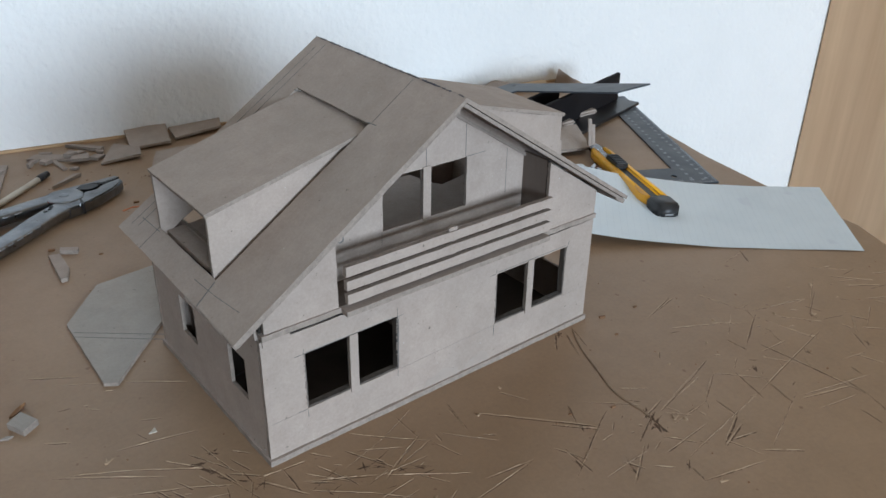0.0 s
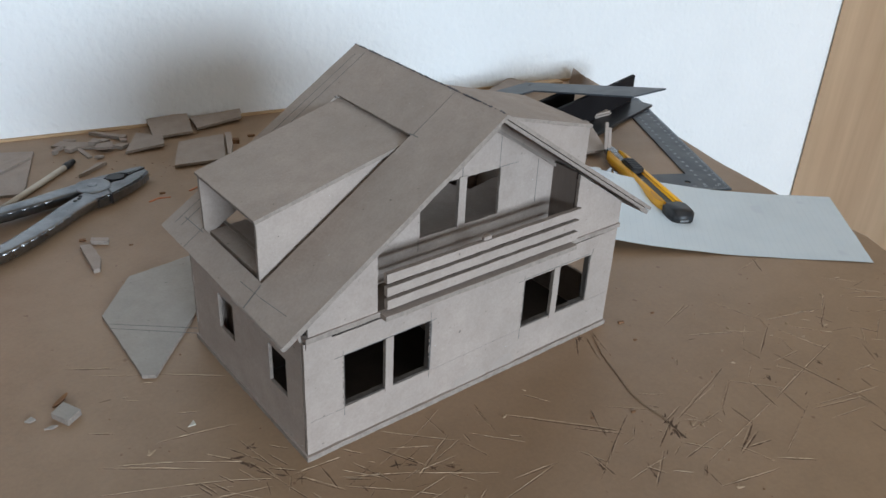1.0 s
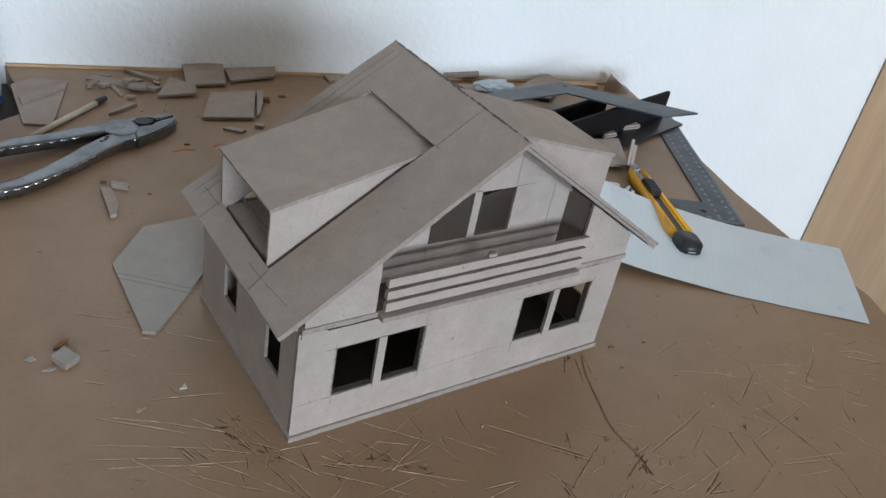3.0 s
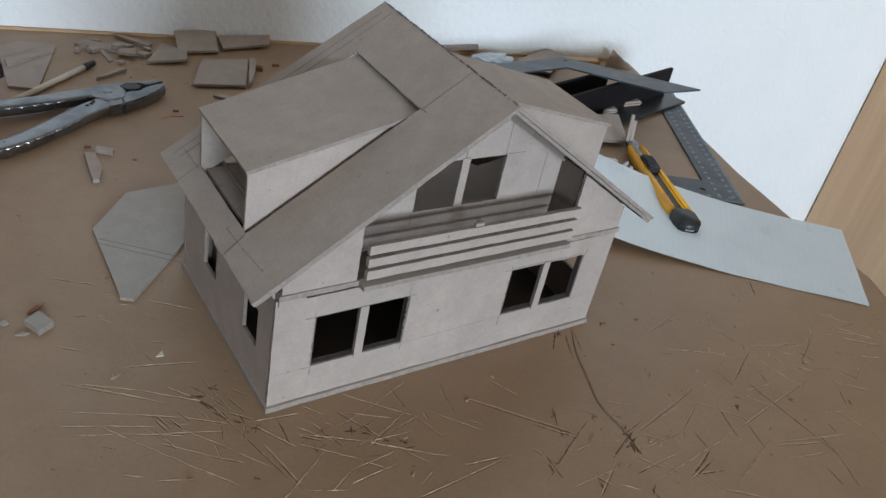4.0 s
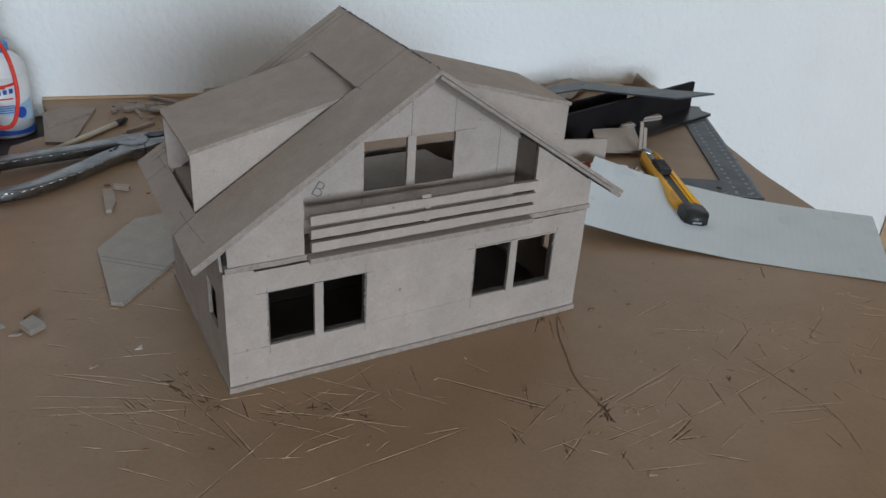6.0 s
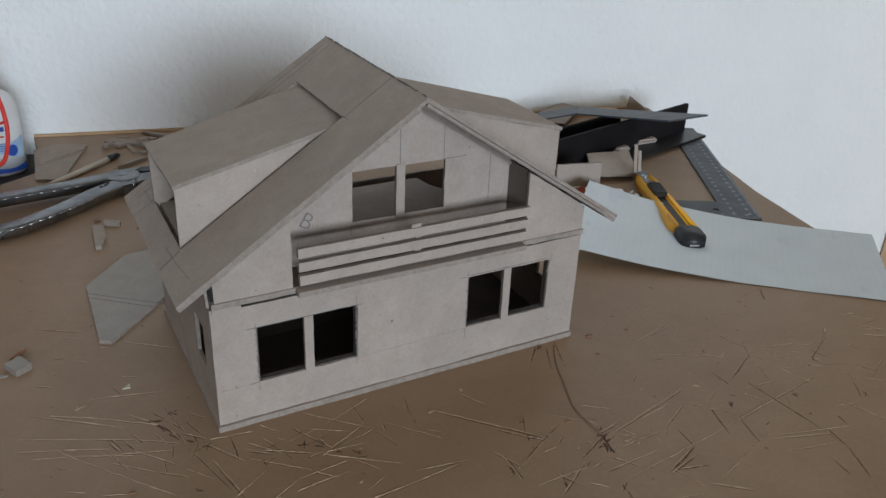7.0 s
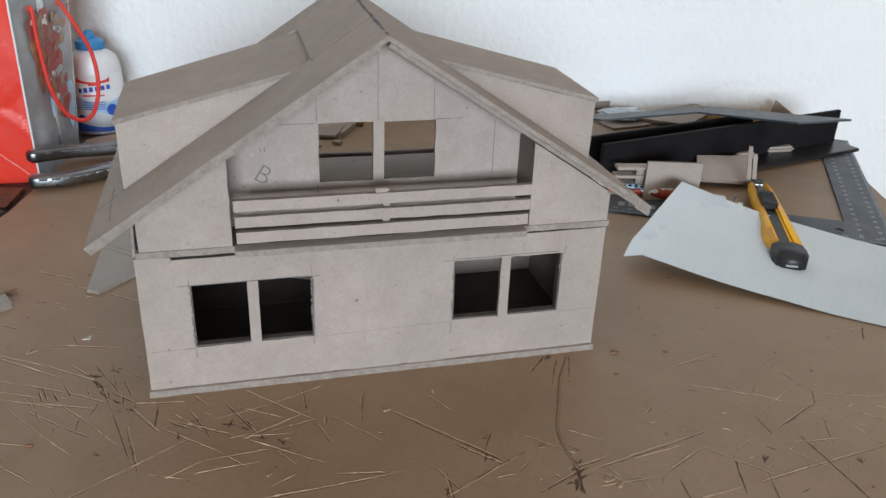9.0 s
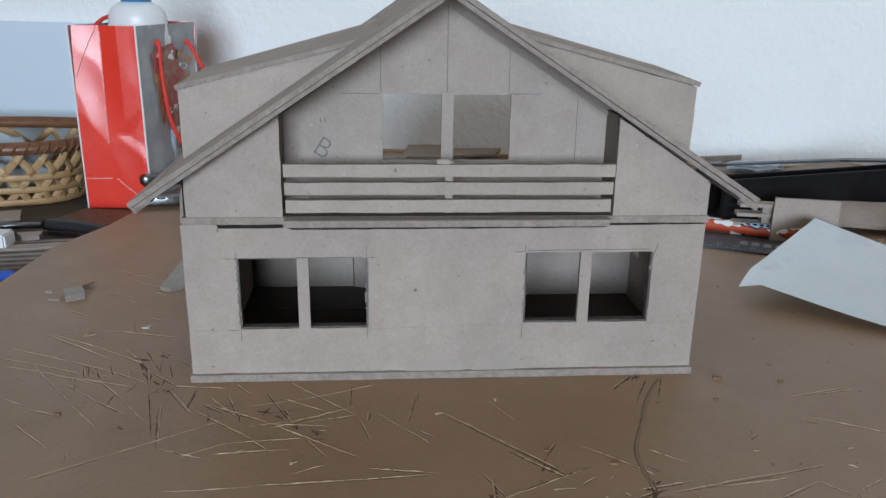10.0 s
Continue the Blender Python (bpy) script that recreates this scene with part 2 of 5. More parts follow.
def paper_material():
    m = material("ruled_white_paper", (0.66, 0.705, 0.725), (0.6, 0.65, 0.672), 25, 0.8, bump=0.15, bump_scale=300, fleck=(0.58, 0.62, 0.655), fleck_scale=30, fleck_at=0.66)
    nt = m.node_tree
    n, l = nt.nodes, nt.links
    uv = n.new("ShaderNodeUVMap")
    sep = n.new("ShaderNodeSeparateXYZ")
    l.new(uv.outputs[0], sep.inputs[0])
    mul = n.new("ShaderNodeMath")
    mul.operation, mul.inputs[1].default_value = "MULTIPLY", 44
    l.new(sep.outputs["X"], mul.inputs[0])
    fr = n.new("ShaderNodeMath")
    fr.operation = "FRACT"
    l.new(mul.outputs[0], fr.inputs[0])
    lt = n.new("ShaderNodeMath")
    lt.operation, lt.inputs[1].default_value = "LESS_THAN", 0.05
    l.new(fr.outputs[0], lt.inputs[0])
    sc = n.new("ShaderNodeMath")
    sc.operation, sc.inputs[1].default_value = "MULTIPLY", 0.17
    l.new(lt.outputs[0], sc.inputs[0])
    mx = n.new("ShaderNodeMix")
    mx.data_type = "RGBA"
    mx.inputs["B"].default_value = (0.3, 0.34, 0.4, 1)
    sh = n["Principled BSDF"]
    old = sh.inputs["Base Color"].links[0].from_socket
    l.new(sc.outputs[0], mx.inputs["Factor"])
    l.new(old, mx.inputs["A"])
    l.new(mx.outputs["Result"], sh.inputs["Base Color"])
    return m


PAPER = paper_material()


# ---- building helpers (millimetres) ----
def finish(name, bm, mat, smooth=False, at=(0, 0, 0)):
    bmesh.ops.recalc_face_normals(bm, faces=bm.faces[:])
    bmesh.ops.translate(bm, verts=bm.verts[:], vec=-Vector(at))
    bmesh.ops.scale(bm, verts=bm.verts[:], vec=(MM, MM, MM))
    me = bpy.data.meshes.new(name)
    bm.to_mesh(me)
    bm.free()
    if smooth:
        for p in me.polygons:
            p.use_smooth = True
    me.materials.append(mat)
    me.materials.append(EDGE if mat in (CARD, CARD_DIM, CARD_COOL) else mat)
    return me


def thing(name, at, label, category, group="", kind=""):
    ob = new(name)
    ob.location = Vector(at) * MM
    ob.empty_display_size = 0.01
    return tagged(ob, label, category, group, kind)


def part(name, bm, mat, parent, label="", smooth=False):
    root, off = parent, Vector()
    while root:
        off += root.location
        root = root.parent
    ob = new(name, finish(name, bm, mat, smooth, off / MM))
    ob.parent = parent
    return tagged(ob, label)


def solo(name, bm, mat, label, category, group="", kind="", smooth=False, at=None):
    if at is None:
        lo = [min(v.co[i] for v in bm.verts) for i in range(3)]
        hi = [max(v.co[i] for v in bm.verts) for i in range(3)]
        at = ((lo[0] + hi[0]) / 2, (lo[1] + hi[1]) / 2, lo[2])
    ob = new(name, finish(name, bm, mat, smooth, at))
    ob.location = Vector(at) * MM
    return tagged(ob, label, category, group, kind)


def box(x0, x1, y0, y1, z0, z1, bevel=0.0, bm=None):
    bm = bm or bmesh.new()
    r = bmesh.ops.create_cube(bm, size=1.0)
    for v in r["verts"]:
        v.co = Vector(((x0 + x1) / 2 + v.co.x * (x1 - x0), (y0 + y1) / 2 + v.co.y * (y1 - y0), (z0 + z1) / 2 + v.co.z * (z1 - z0)))
    if bevel:
        bmesh.ops.bevel(bm, geom=list({e for v in r["verts"] for e in v.link_edges}), offset=bevel, segments=2, affect="EDGES")
    return bm


def obox(a, b, width, height, z, bm=None, taper=1.0):
    """A bar from a to b in plan, with its base at z."""
    bm = bm or bmesh.new()
    a, b = Vector((*a[:2], 0)), Vector((*b[:2], 0))
    u = (b - a).normalized()
    w = Vector((-u.y, u.x, 0)) * width / 2
    vs = [bm.verts.new(p + Vector((0, 0, h))) for h in (z, z + height) for p in (a - w, b - w * taper, b + w * taper, a + w)]
    for f in ((3, 2, 1, 0), (4, 5, 6, 7), (0, 1, 5, 4), (1, 2, 6, 5), (2, 3, 7, 6), (3, 0, 4, 7)):
        bm.faces.new([vs[i] for i in f])
    return bm


def ragged(pts, step=6.0, jit=0.18):
    """A cut outline: points every few millimetres, a little off the straight line."""
    out = []
    for i, p in enumerate(pts):
        a, b = Vector(p), Vector(pts[(i + 1) % len(pts)])
        n = max(1, int((b - a).length / step))
        for k in range(n):
            q = a.lerp(b, k / n)
            if k:
                q = q + Vector((random.uniform(-jit, jit), random.uniform(-jit, jit)))
            out.append((q.x, q.y))
    return out


def panel(outer, holes, to_world, step=6.0, jit=0.18):
    """A flat sheet with openings; to_world(a, b, c) lays it out, with c 0 on one face and 1 on the other."""
    bm = bmesh.new()
    for loop in (outer, *holes):
        vs = [bm.verts.new((x, y, 0)) for x, y in (ragged(loop, step, jit) if jit else loop)]
        for i in range(len(vs)):
            bm.edges.new((vs[i], vs[(i + 1) % len(vs)]))
    bmesh.ops.triangle_fill(bm, use_beauty=True, use_dissolve=False, edges=bm.edges[:], normal=(0, 0, 1))
    r = bmesh.ops.extrude_face_region(bm, geom=bm.faces[:])
    for v in [g for g in r["geom"] if isinstance(g, bmesh.types.BMVert)]:
        v.co.z = 1
    for f in bm.faces:
        if 0.1 < sum(v.co.z for v in f.verts) / len(f.verts) < 0.9:
            f.material_index = 1
    for v in bm.verts:
        v.co = Vector(to_world(*v.co))
    return bm


def rect(x0, x1, y0, y1):
    return [(x0, y0), (x1, y0), (x1, y1), (x0, y1)]


def tube(path, radii, sides=10, flat=1.0, bm=None, close=False):
    """A rod along points, with a radius at each; flat squeezes it in height."""
    bm = bm or bmesh.new()
    pts = [Vector(p) for p in path]
    rings = []
    for i, p in enumerate(pts):
        a, b = pts[max(i - 1, 0)], pts[min(i + 1, len(pts) - 1)]
        if close:
            a, b = pts[i - 1], pts[(i + 1) % len(pts)]
        t = (b - a).normalized()
        side = t.cross(Vector((0, 0, 1)))
        side = side.normalized() if side.length > 1e-4 else Vector((1, 0, 0))
        up = side.cross(t)
        r = radii[i] if isinstance(radii, (list, tuple)) else radii
        rings.append([bm.verts.new(p + side * r * math.cos(2 * math.pi * k / sides) + up * r * flat * math.sin(2 * math.pi * k / sides)) for k in range(sides)])
    pairs = list(zip(rings, rings[1:])) + ([(rings[-1], rings[0])] if close else [])
    for a, b in pairs:
        for k in range(sides):
            bm.faces.new((a[k], a[(k + 1) % sides], b[(k + 1) % sides], b[k]))
    if not close:
        bm.faces.new(rings[0][::-1])
        bm.faces.new(rings[-1])
    return bm


def lathe(cx, cy, profile, sides=32, bm=None, squash=1.0):
    bm = bm or bmesh.new()
    rings = []
    for r, z in profile:
        rings.append([bm.verts.new((cx + r * math.cos(2 * math.pi * k / sides), cy + squash * r * math.sin(2 * math.pi * k / sides), z)) for k in range(sides)])
    for a, b in zip(rings, rings[1:]):
        for k in range(sides):
            bm.faces.new((a[k], a[(k + 1) % sides], b[(k + 1) % sides], b[k]))
    bm.faces.new(rings[0][::-1])
    bm.faces.new(rings[-1])
    return bm


def spline(pts, n):
    """Points along a smooth curve through pts."""
    pts = [Vector(p) for p in pts]
    out = []
    for i in range(len(pts) - 1):
        p0, p1, p2, p3 = pts[max(i - 1, 0)], pts[i], pts[i + 1], pts[min(i + 2, len(pts) - 1)]
        for k in range(n):
            t = k / n
            out.append(0.5 * (2 * p1 + (p2 - p0) * t + (2 * p0 - 5 * p1 + 4 * p2 - p3) * t * t + (3 * p1 - p0 - 3 * p2 + p3) * t ** 3))
    return out + [pts[-1]]


# ---- the room ----
def room_box(name, s0, s1, d0, d1, z0, z1, mat, label, kind="structure", bm=None, link=True):
    bm = bm or bmesh.new()
    vs = [bm.verts.new(room(s, d, z) / MM) for z in (z0, z1) for s, d in ((s0, d0), (s1, d0), (s1, d1), (s0, d1))]
    for f in ((3, 2, 1, 0), (4, 5, 6, 7), (0, 1, 5, 4), (1, 2, 6, 5), (2, 3, 7, 6), (3, 0, 4, 7)):
        bm.faces.new([vs[i] for i in f])
    return solo(name, bm, mat, label, name.split("_")[0], kind=kind) if link else bm


room_box("wall_north", S0, S1, -0.12, 0.0, FLOOR_Z, CEIL_Z, PLASTER, "white rough-plastered wall behind the work board")
room_box("wall_west", S0 - 0.12, S0, -0.12, WIN_D + 0.15, FLOOR_Z, CEIL_Z, TINTED, "plain beige plastered side wall")
room_box("wall_east", S1, S1 + 0.12, -0.12, WIN_D + 0.15, FLOOR_Z, CEIL_Z, TINTED, "plain beige plastered side wall")
room_box("floor", S0, S1, 0.0, WIN_D, FLOOR_Z - 0.1, FLOOR_Z, FLOORM, "brown wooden floor below the desk")
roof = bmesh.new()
for a, b, c, e in ((S0 - 0.12, FILL_S[0], -0.12, WIN_D + 0.15), (FILL_S[1], S1 + 0.12, -0.12, WIN_D + 0.15), (FILL_S[0], FILL_S[1], -0.12, FILL_D[0]), (FILL_S[0], FILL_S[1], FILL_D[1], WIN_D + 0.15)):
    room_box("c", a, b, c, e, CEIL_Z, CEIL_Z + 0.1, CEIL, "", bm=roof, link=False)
solo("ceiling", roof, CEIL, "plain ceiling of the room with an opening added for the fill lamp", "ceiling", kind="structure")
# Frame and cover dress the added opening; no roof window is known here.
fill_frame = thing("fill_opening", room(s_mid[0], s_mid[1], CEIL_Z) / MM, "added ceiling opening that holds the top fill lamp", "window", kind="structure")
for a, b, c, e in ((FILL_S[0], FILL_S[0] + 0.05, FILL_D[0], FILL_D[1]), (FILL_S[1] - 0.05, FILL_S[1], FILL_D[0], FILL_D[1]), (FILL_S[0] + 0.05, FILL_S[1] - 0.05, FILL_D[0], FILL_D[0] + 0.05), (FILL_S[0] + 0.05, FILL_S[1] - 0.05, FILL_D[1] - 0.05, FILL_D[1])):
    part("window_frame", room_box("f", a, b, c, e, CEIL_Z + 0.035, CEIL_Z + 0.08, GLASSM, "", link=False), GLASSM, fill_frame)
part("fill_cover", room_box("f", FILL_S[0] + 0.05, FILL_S[1] - 0.05, FILL_D[0] + 0.05, FILL_D[1] - 0.05, CEIL_Z + 0.05, CEIL_Z + 0.054, CEIL, "", link=False), CEIL, fill_frame, "beige cover above the added fill lamp")
south = bmesh.new()
for a, b, c, e in ((S0, WIN_S[0], FLOOR_Z, CEIL_Z), (WIN_S[1], S1, FLOOR_Z, CEIL_Z), (WIN_S[0], WIN_S[1], FLOOR_Z, WIN_Z[0]), (WIN_S[0], WIN_S[1], WIN_Z[1], CEIL_Z)):
    room_box("w", a, b, WIN_D, WIN_D + 0.15, c, e, PLASTER, "", bm=south, link=False)
solo("wall_south", south, TINTED, "plain beige wall with the daylight window", "wall", kind="structure")
win = thing("window_1", room(w_mid[0], WIN_D + 0.08, WIN_Z[0]) / MM, "white framed window letting in overcast daylight", "window", kind="structure")
for a, b, c, e in ((WIN_S[0], WIN_S[1], WIN_Z[0], WIN_Z[0] + 0.05), (WIN_S[0], WIN_S[1], WIN_Z[1] - 0.05, WIN_Z[1]), (WIN_S[0], WIN_S[0] + 0.05, WIN_Z[0] + 0.05, WIN_Z[1] - 0.05), (WIN_S[1] - 0.05, WIN_S[1], WIN_Z[0] + 0.05, WIN_Z[1] - 0.05)):
    part("window_frame", room_box("f", a, b, WIN_D + 0.04, WIN_D + 0.1, c, e, GLASSM, "", link=False), GLASSM, win)

# wardrobe in beech veneer that stands against the wall beyond the board
ward = thing("wardrobe", room(1.39, 0.3, FLOOR_Z) / MM, "tall wardrobe with beech veneer side panel", "wardrobe")
part("side_panel", room_box("p", 1.018, 1.036, 0.003, 0.6, FLOOR_Z, 1.35, BEECH, "", link=False), BEECH, ward, "pale beech veneer with long grain")
part("side_panel", room_box("p", 1.747, 1.765, 0.003, 0.6, FLOOR_Z, 1.35, BEECH, "", link=False), BEECH, ward)
part("back_panel", room_box("p", 1.036, 1.747, 0.003, 0.012, FLOOR_Z, 1.33, BEECH, "", link=False), BEECH, ward)
part("top_panel", room_box("p", 1.036, 1.747, 0.012, 0.6, 1.33, 1.35, BEECH, "", link=False), BEECH, ward)
part("door", room_box("p", 1.02, 1.39, 0.603, 0.622, FLOOR_Z + 0.05, 1.345, BEECH, "", link=False), BEECH, ward)
part("door", room_box("p", 1.394, 1.763, 0.603, 0.622, FLOOR_Z + 0.05, 1.345, BEECH, "", link=False), BEECH, ward)

# desk and the brown board that lies on it
desk = thing("desk", room(-0.2, 0.4, FLOOR_Z) / MM, "dark wooden desk under the work board", "desk")
part("tabletop", room_box("p", -1.0, 0.55, 0.004, 0.74, -0.04, -0.016, DESKM, "", link=False), DESKM, desk)
for s, d in ((-0.96, 0.06), (-0.96, 0.68), (0.5, 0.06), (0.5, 0.68)):
    part("leg", room_box("p", s - 0.025, s + 0.025, d - 0.025, d + 0.025, FLOOR_Z, -0.04, DESKM, "", link=False), DESKM, desk)
edge = [(-43, 505), (593, 369), (566, 292), (520, 180), (499, 122), (479, 46), (466, -36), (448, -68), (395, -250), (-135, -130), (-128, 110), (-122, 182), (-104, 228), (-87, 318), (-76, 383), (-50, 400), (-42, 440), (-43, 504)]
bm = panel(edge, [], lambda a, b, c: (a, b, -16 + 16 * c), 15, 0.15)
solo("work_board", bm, BOARD, "brown hardboard work surface scarred with knife cuts", "board")
bm = room_box("b", -0.043, 0.6, 0.0005, 0.0035, -0.016, 0.0022, BATTEN, "", link=False)
solo("trim", bm, BATTEN, "thin raw wood strip between board and wall", "trim", kind="structure")

# ---- the cardboard model house ----
TH = 2.5
house = thing("model_house", (102, 60, 0), "grey cardboard model house with balcony and roof dormers", "model house")
part("base_plate", panel(rect(-0.8, 205.8, -1.2, 124), [], lambda a, b, c: (a, b, 3.0 * c)), CARD, house)


WT = 1.8


def front(y, th=WT):
    return lambda a, b, c: (a, y + th * c, b)


def side(x, th=WT):
    return lambda a, b, c: (x + th * c, a, b)


W1, W2 = (20.3, 70.8, 22.6, 52.4), (133.4, 184.9, 23.8, 53.9)
part("front_wall", panel([(0, 3.3), (205, 3.3), (205, 65.3), (166, 65.0), (165, 64.2), (120, 63.9), (42, 63.8), (40, 64.6), (14.5, 64.4), (14, 65.8), (0, 65.8)], [rect(*W1), rect(*W2)], front(0), 4, 0.14), CARD, house, "pale greyboard wall with pencil marks")
for x in (43.4, 155.4):
    z0, z1 = (20.8, 52.4) if x < 100 else (22.4, 54.8)
    part("window_mullion", panel(rect(x, x + 4.5, z0, z1), [], front(-0.5, 2.2), 5, 0.12), CARD, house)
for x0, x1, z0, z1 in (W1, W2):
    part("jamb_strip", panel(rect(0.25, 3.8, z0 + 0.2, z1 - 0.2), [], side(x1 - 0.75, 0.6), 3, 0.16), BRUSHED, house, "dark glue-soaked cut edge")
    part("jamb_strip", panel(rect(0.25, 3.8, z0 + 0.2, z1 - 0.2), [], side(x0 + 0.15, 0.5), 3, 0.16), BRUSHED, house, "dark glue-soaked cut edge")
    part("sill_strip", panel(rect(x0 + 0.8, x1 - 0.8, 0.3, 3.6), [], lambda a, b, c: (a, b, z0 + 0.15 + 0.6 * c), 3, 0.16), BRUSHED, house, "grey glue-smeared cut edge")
burr = bmesh.new()
for k in range(46):
    x = random.choice((20.3, 20.3, 20.4, 70.3, 70.4, 133.3, 184.3))
    z = random.uniform(24, 52)
    obox((x - 0.6, -0.1), (x + random.uniform(0.1, 0.7), 0.5), random.uniform(0.3, 0.8), random.uniform(0.4, 1.6), z, burr, 0.4)
tagged(part("torn_edge", burr, CARD_DIM, house), "torn fibres at the window cuts", kind="stuff")
SW = [rect(17.5, 34.5, 26, 48), rect(72.5, 90, 26, 47.5)]
part("side_wall", panel(rect(TH, 121, 2.4, 65.8), SW, side(0.1)), CARD, house)
part("side_wall", panel(rect(TH, 121, 2.4, 65.8), SW, side(203.1)), CARD, house)
part("rear_wall", panel(rect(0, 205, 2.4, 66.1), [rect(30, 62, 24, 52)], front(121.1)), CARD, house)
part("inner_wall", panel(rect(TH, 99, 2.4, 65.8), [], side(108)), CARD, house)
part("inner_wall", panel(rect(2.4, 61, 2.6, 66.1), [], front(99)), CARD, house)
part("inner_wall", panel(rect(110, 202.6, 2.6, 66.1), [], front(84)), CARD, house)
part("inner_wall", panel(rect(0, 45, 2.6, 65.6), [], lambda a, b, c: (61.5 + 0.92 * a, 98.6 - 0.39 * a + 1.8 * c, b)), CARD, house)
# Partition added to keep the view through the rear side window dark.
part("inner_wall", panel(rect(62, 98.6, 2.6, 65.6), [], side(7.5)), CARD, house)
part("floor_seam", box(3, 107, 67.6, 68.5, 3.2, 3.5), BLACK, house, "black joint across the inner floor")
part("upper_floor", panel([(1.0, -0.9), (205.6, -0.9), (205.6, 90), (194, 89), (163, 82), (158, 92), (156.5, 106), (1.0, 105)], [], lambda a, b, c: (a, b, 66.2 + 2.7 * c), 4, 0.3), CARD, house)
# Dark brown floor colour deepens the shade inside the rooms.
part("inner_floor", box(3, 202, 3, 120, 2.5, 3.2), DIMFLOOR, house, "dark brown inner floor, the rooms' shade in its colour")
part("balcony_floor", box(39, 167, 0, 19.8, 68.6, 69.1), BROWNFLOOR, house, "smooth brown balcony floor")
# A black sheet behind the open joint stands in for its shade.
part("gap_sheet", panel([(14.6, 63.2), (110, 63.2), (203, 64.4), (203, 66.15), (14.6, 66.15)], [], front(0.5, 0.5), 5, 0.1), GAP_SHADE, house, "black sheet painting the shade in the joint under the upper floor")
part("edge_strip", panel(rect(1.0, 14, 63.3, 66.1), [], front(-0.9, 0.8), 5, 0.1), CARD, house)
part("balcony_slab", panel(rect(39.6, 164.5, -5.9, -1.1), [], lambda a, b, c: (a, b, 66.3 + 2.6 * c)), CARD, house)
for z0, z1, dx in ((85.6, 90.4, 0), (78.8, 83.5, 0.4), (71.9, 76.8, 0.8)):
    part("balcony_rail", panel(rect(40.3 + dx * 0.5, 165.3 - dx, z0, z1), [], front(-5.1, 2.5), 8, 0.15), CARD, house)
part("rail_post", box(100.6, 103.6, -2.5, -0.2, 71, 91.2, 0.2), CARD, house)
part("card_chip", box(97.2, 102.4, -4.7, -2.7, 90.3, 92.2, 0.3), CARD, house)
part("gable_panel", panel([(2.6, 68.6), (38.8, 68.6), (38.8, 108.6), (2.6, 84.6)], [], front(0)), CARD, house)
part("gable_panel", panel([(167, 68.6), (205, 68.6), (205, 82.4), (167, 107.1)], [], front(0)), CARD, house)
part("gap_sheet", panel([(167, 104), (204.5, 79.5), (204.5, 83.2), (167, 107.9)], [], front(2.1, 0.4), 5, 0.1), GAP_SHADE, house, "black sheet painting the shade in the joint under the roof edge")
# Recess sides carry their shade in a darker card colour.
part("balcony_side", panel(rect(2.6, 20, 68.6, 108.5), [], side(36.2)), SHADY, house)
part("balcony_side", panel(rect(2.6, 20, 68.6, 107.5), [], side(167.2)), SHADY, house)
part("balcony_wall", panel([(2.5, 68.6), (202.5, 68.6), (202.5, 88.1), (102.5, 152), (99, 147.5), (2.5, 80.9)], [rect(77, 128, 87, 113.2)], front(20)), CARD, house, "recessed wall with pencilled layout lines")
part("window_mullion", panel(rect(100.4, 105.2, 86, 114), [], front(19.4, 2.4), 5, 0.1), CARD, house)
part("rafter_strip", panel([(104, 147), (176, 101.4), (176, 99.8), (104, 145.4)], [], front(18.2, 1.7)), CARD_DIM, house)
part("eave_wall", panel([(2.6, 66), (120, 66), (120, 78), (30, 77), (8, 79.5), (5, 74)], [], side(-0.5, 1.3), 4, 0.25), CARD, house, "rough upper strip of the side wall")
part("gap_sheet", panel(rect(1.2, 4.4, 69, 83), [], front(2.4, 0.4), 3, 0.2), GAP_SHADE, house, "black sheet painting the shade in the gap beside the gable")
part("knee_wall", panel(rect(6, 112, 68.6, 86), [], side(7)), CARD, house)
part("knee_wall", panel(rect(6, 112, 68.6, 86), [], side(196)), CARD, house)


def slope(ridge_f, ridge_b, eave_b, eave_f, th):
    """Lays a sheet on a roof slope: a from front to back, b from eave to ridge, both 0 to 100; c is the thickness."""
    rf, rb, eb, ef = (Vector(p) for p in (ridge_f, ridge_b, eave_b, eave_f))
    n = (rf - ef).cross(eb - ef).normalized()
    n = n if n.z > 0 else -n

    def lay(a, b, c):
        a, b = a / 100, b / 100
        return (ef * (1 - a) + eb * a) * (1 - b) + (rf * (1 - a) + rb * a) * b + n * th * (c - 1)
    return lay


RT = 1.9
LEFT = slope((101.5, -9.5, 154.8), (101, 113, 158.5), (-15, 117, 79), (-15.5, -11, 77), RT)
RIGHT = slope((101.5, -9.5, 154.8), (101, 113, 158.5), (221.5, 117, 79.5), (222, -8.5, 77.5), RT)
part("roof_panel", panel(rect(0, 100, 0, 100), [[(29.9, 9.5), (78, 9.5), (81.5, 77.8), (30, 77.8)]], LEFT, 4, 0.12), CARD, house, "greyboard roof slope cut out for the dormer")
part("roof_panel", panel(rect(0, 100, 0, 99.5), [[(33.5, 10), (77, 10), (77, 70), (33.5, 70)]], RIGHT, 4, 0.12), CARD, house)
LEFT2 = slope((101.5, -9.5, 152.2), (101, 113, 155.9), (-15, 117, 76.4), (-15.5, -11, 74.4), 2.4)
RIGHT2 = slope((101.5, -9.5, 152.2), (101, 113, 155.9), (221.5, 117, 76.9), (222, -8.5, 74.9), 2.4)
part("eave_strip", panel(rect(2, 38, 0.4, 6), [], LEFT2, 4, 0.15), CARD, house)
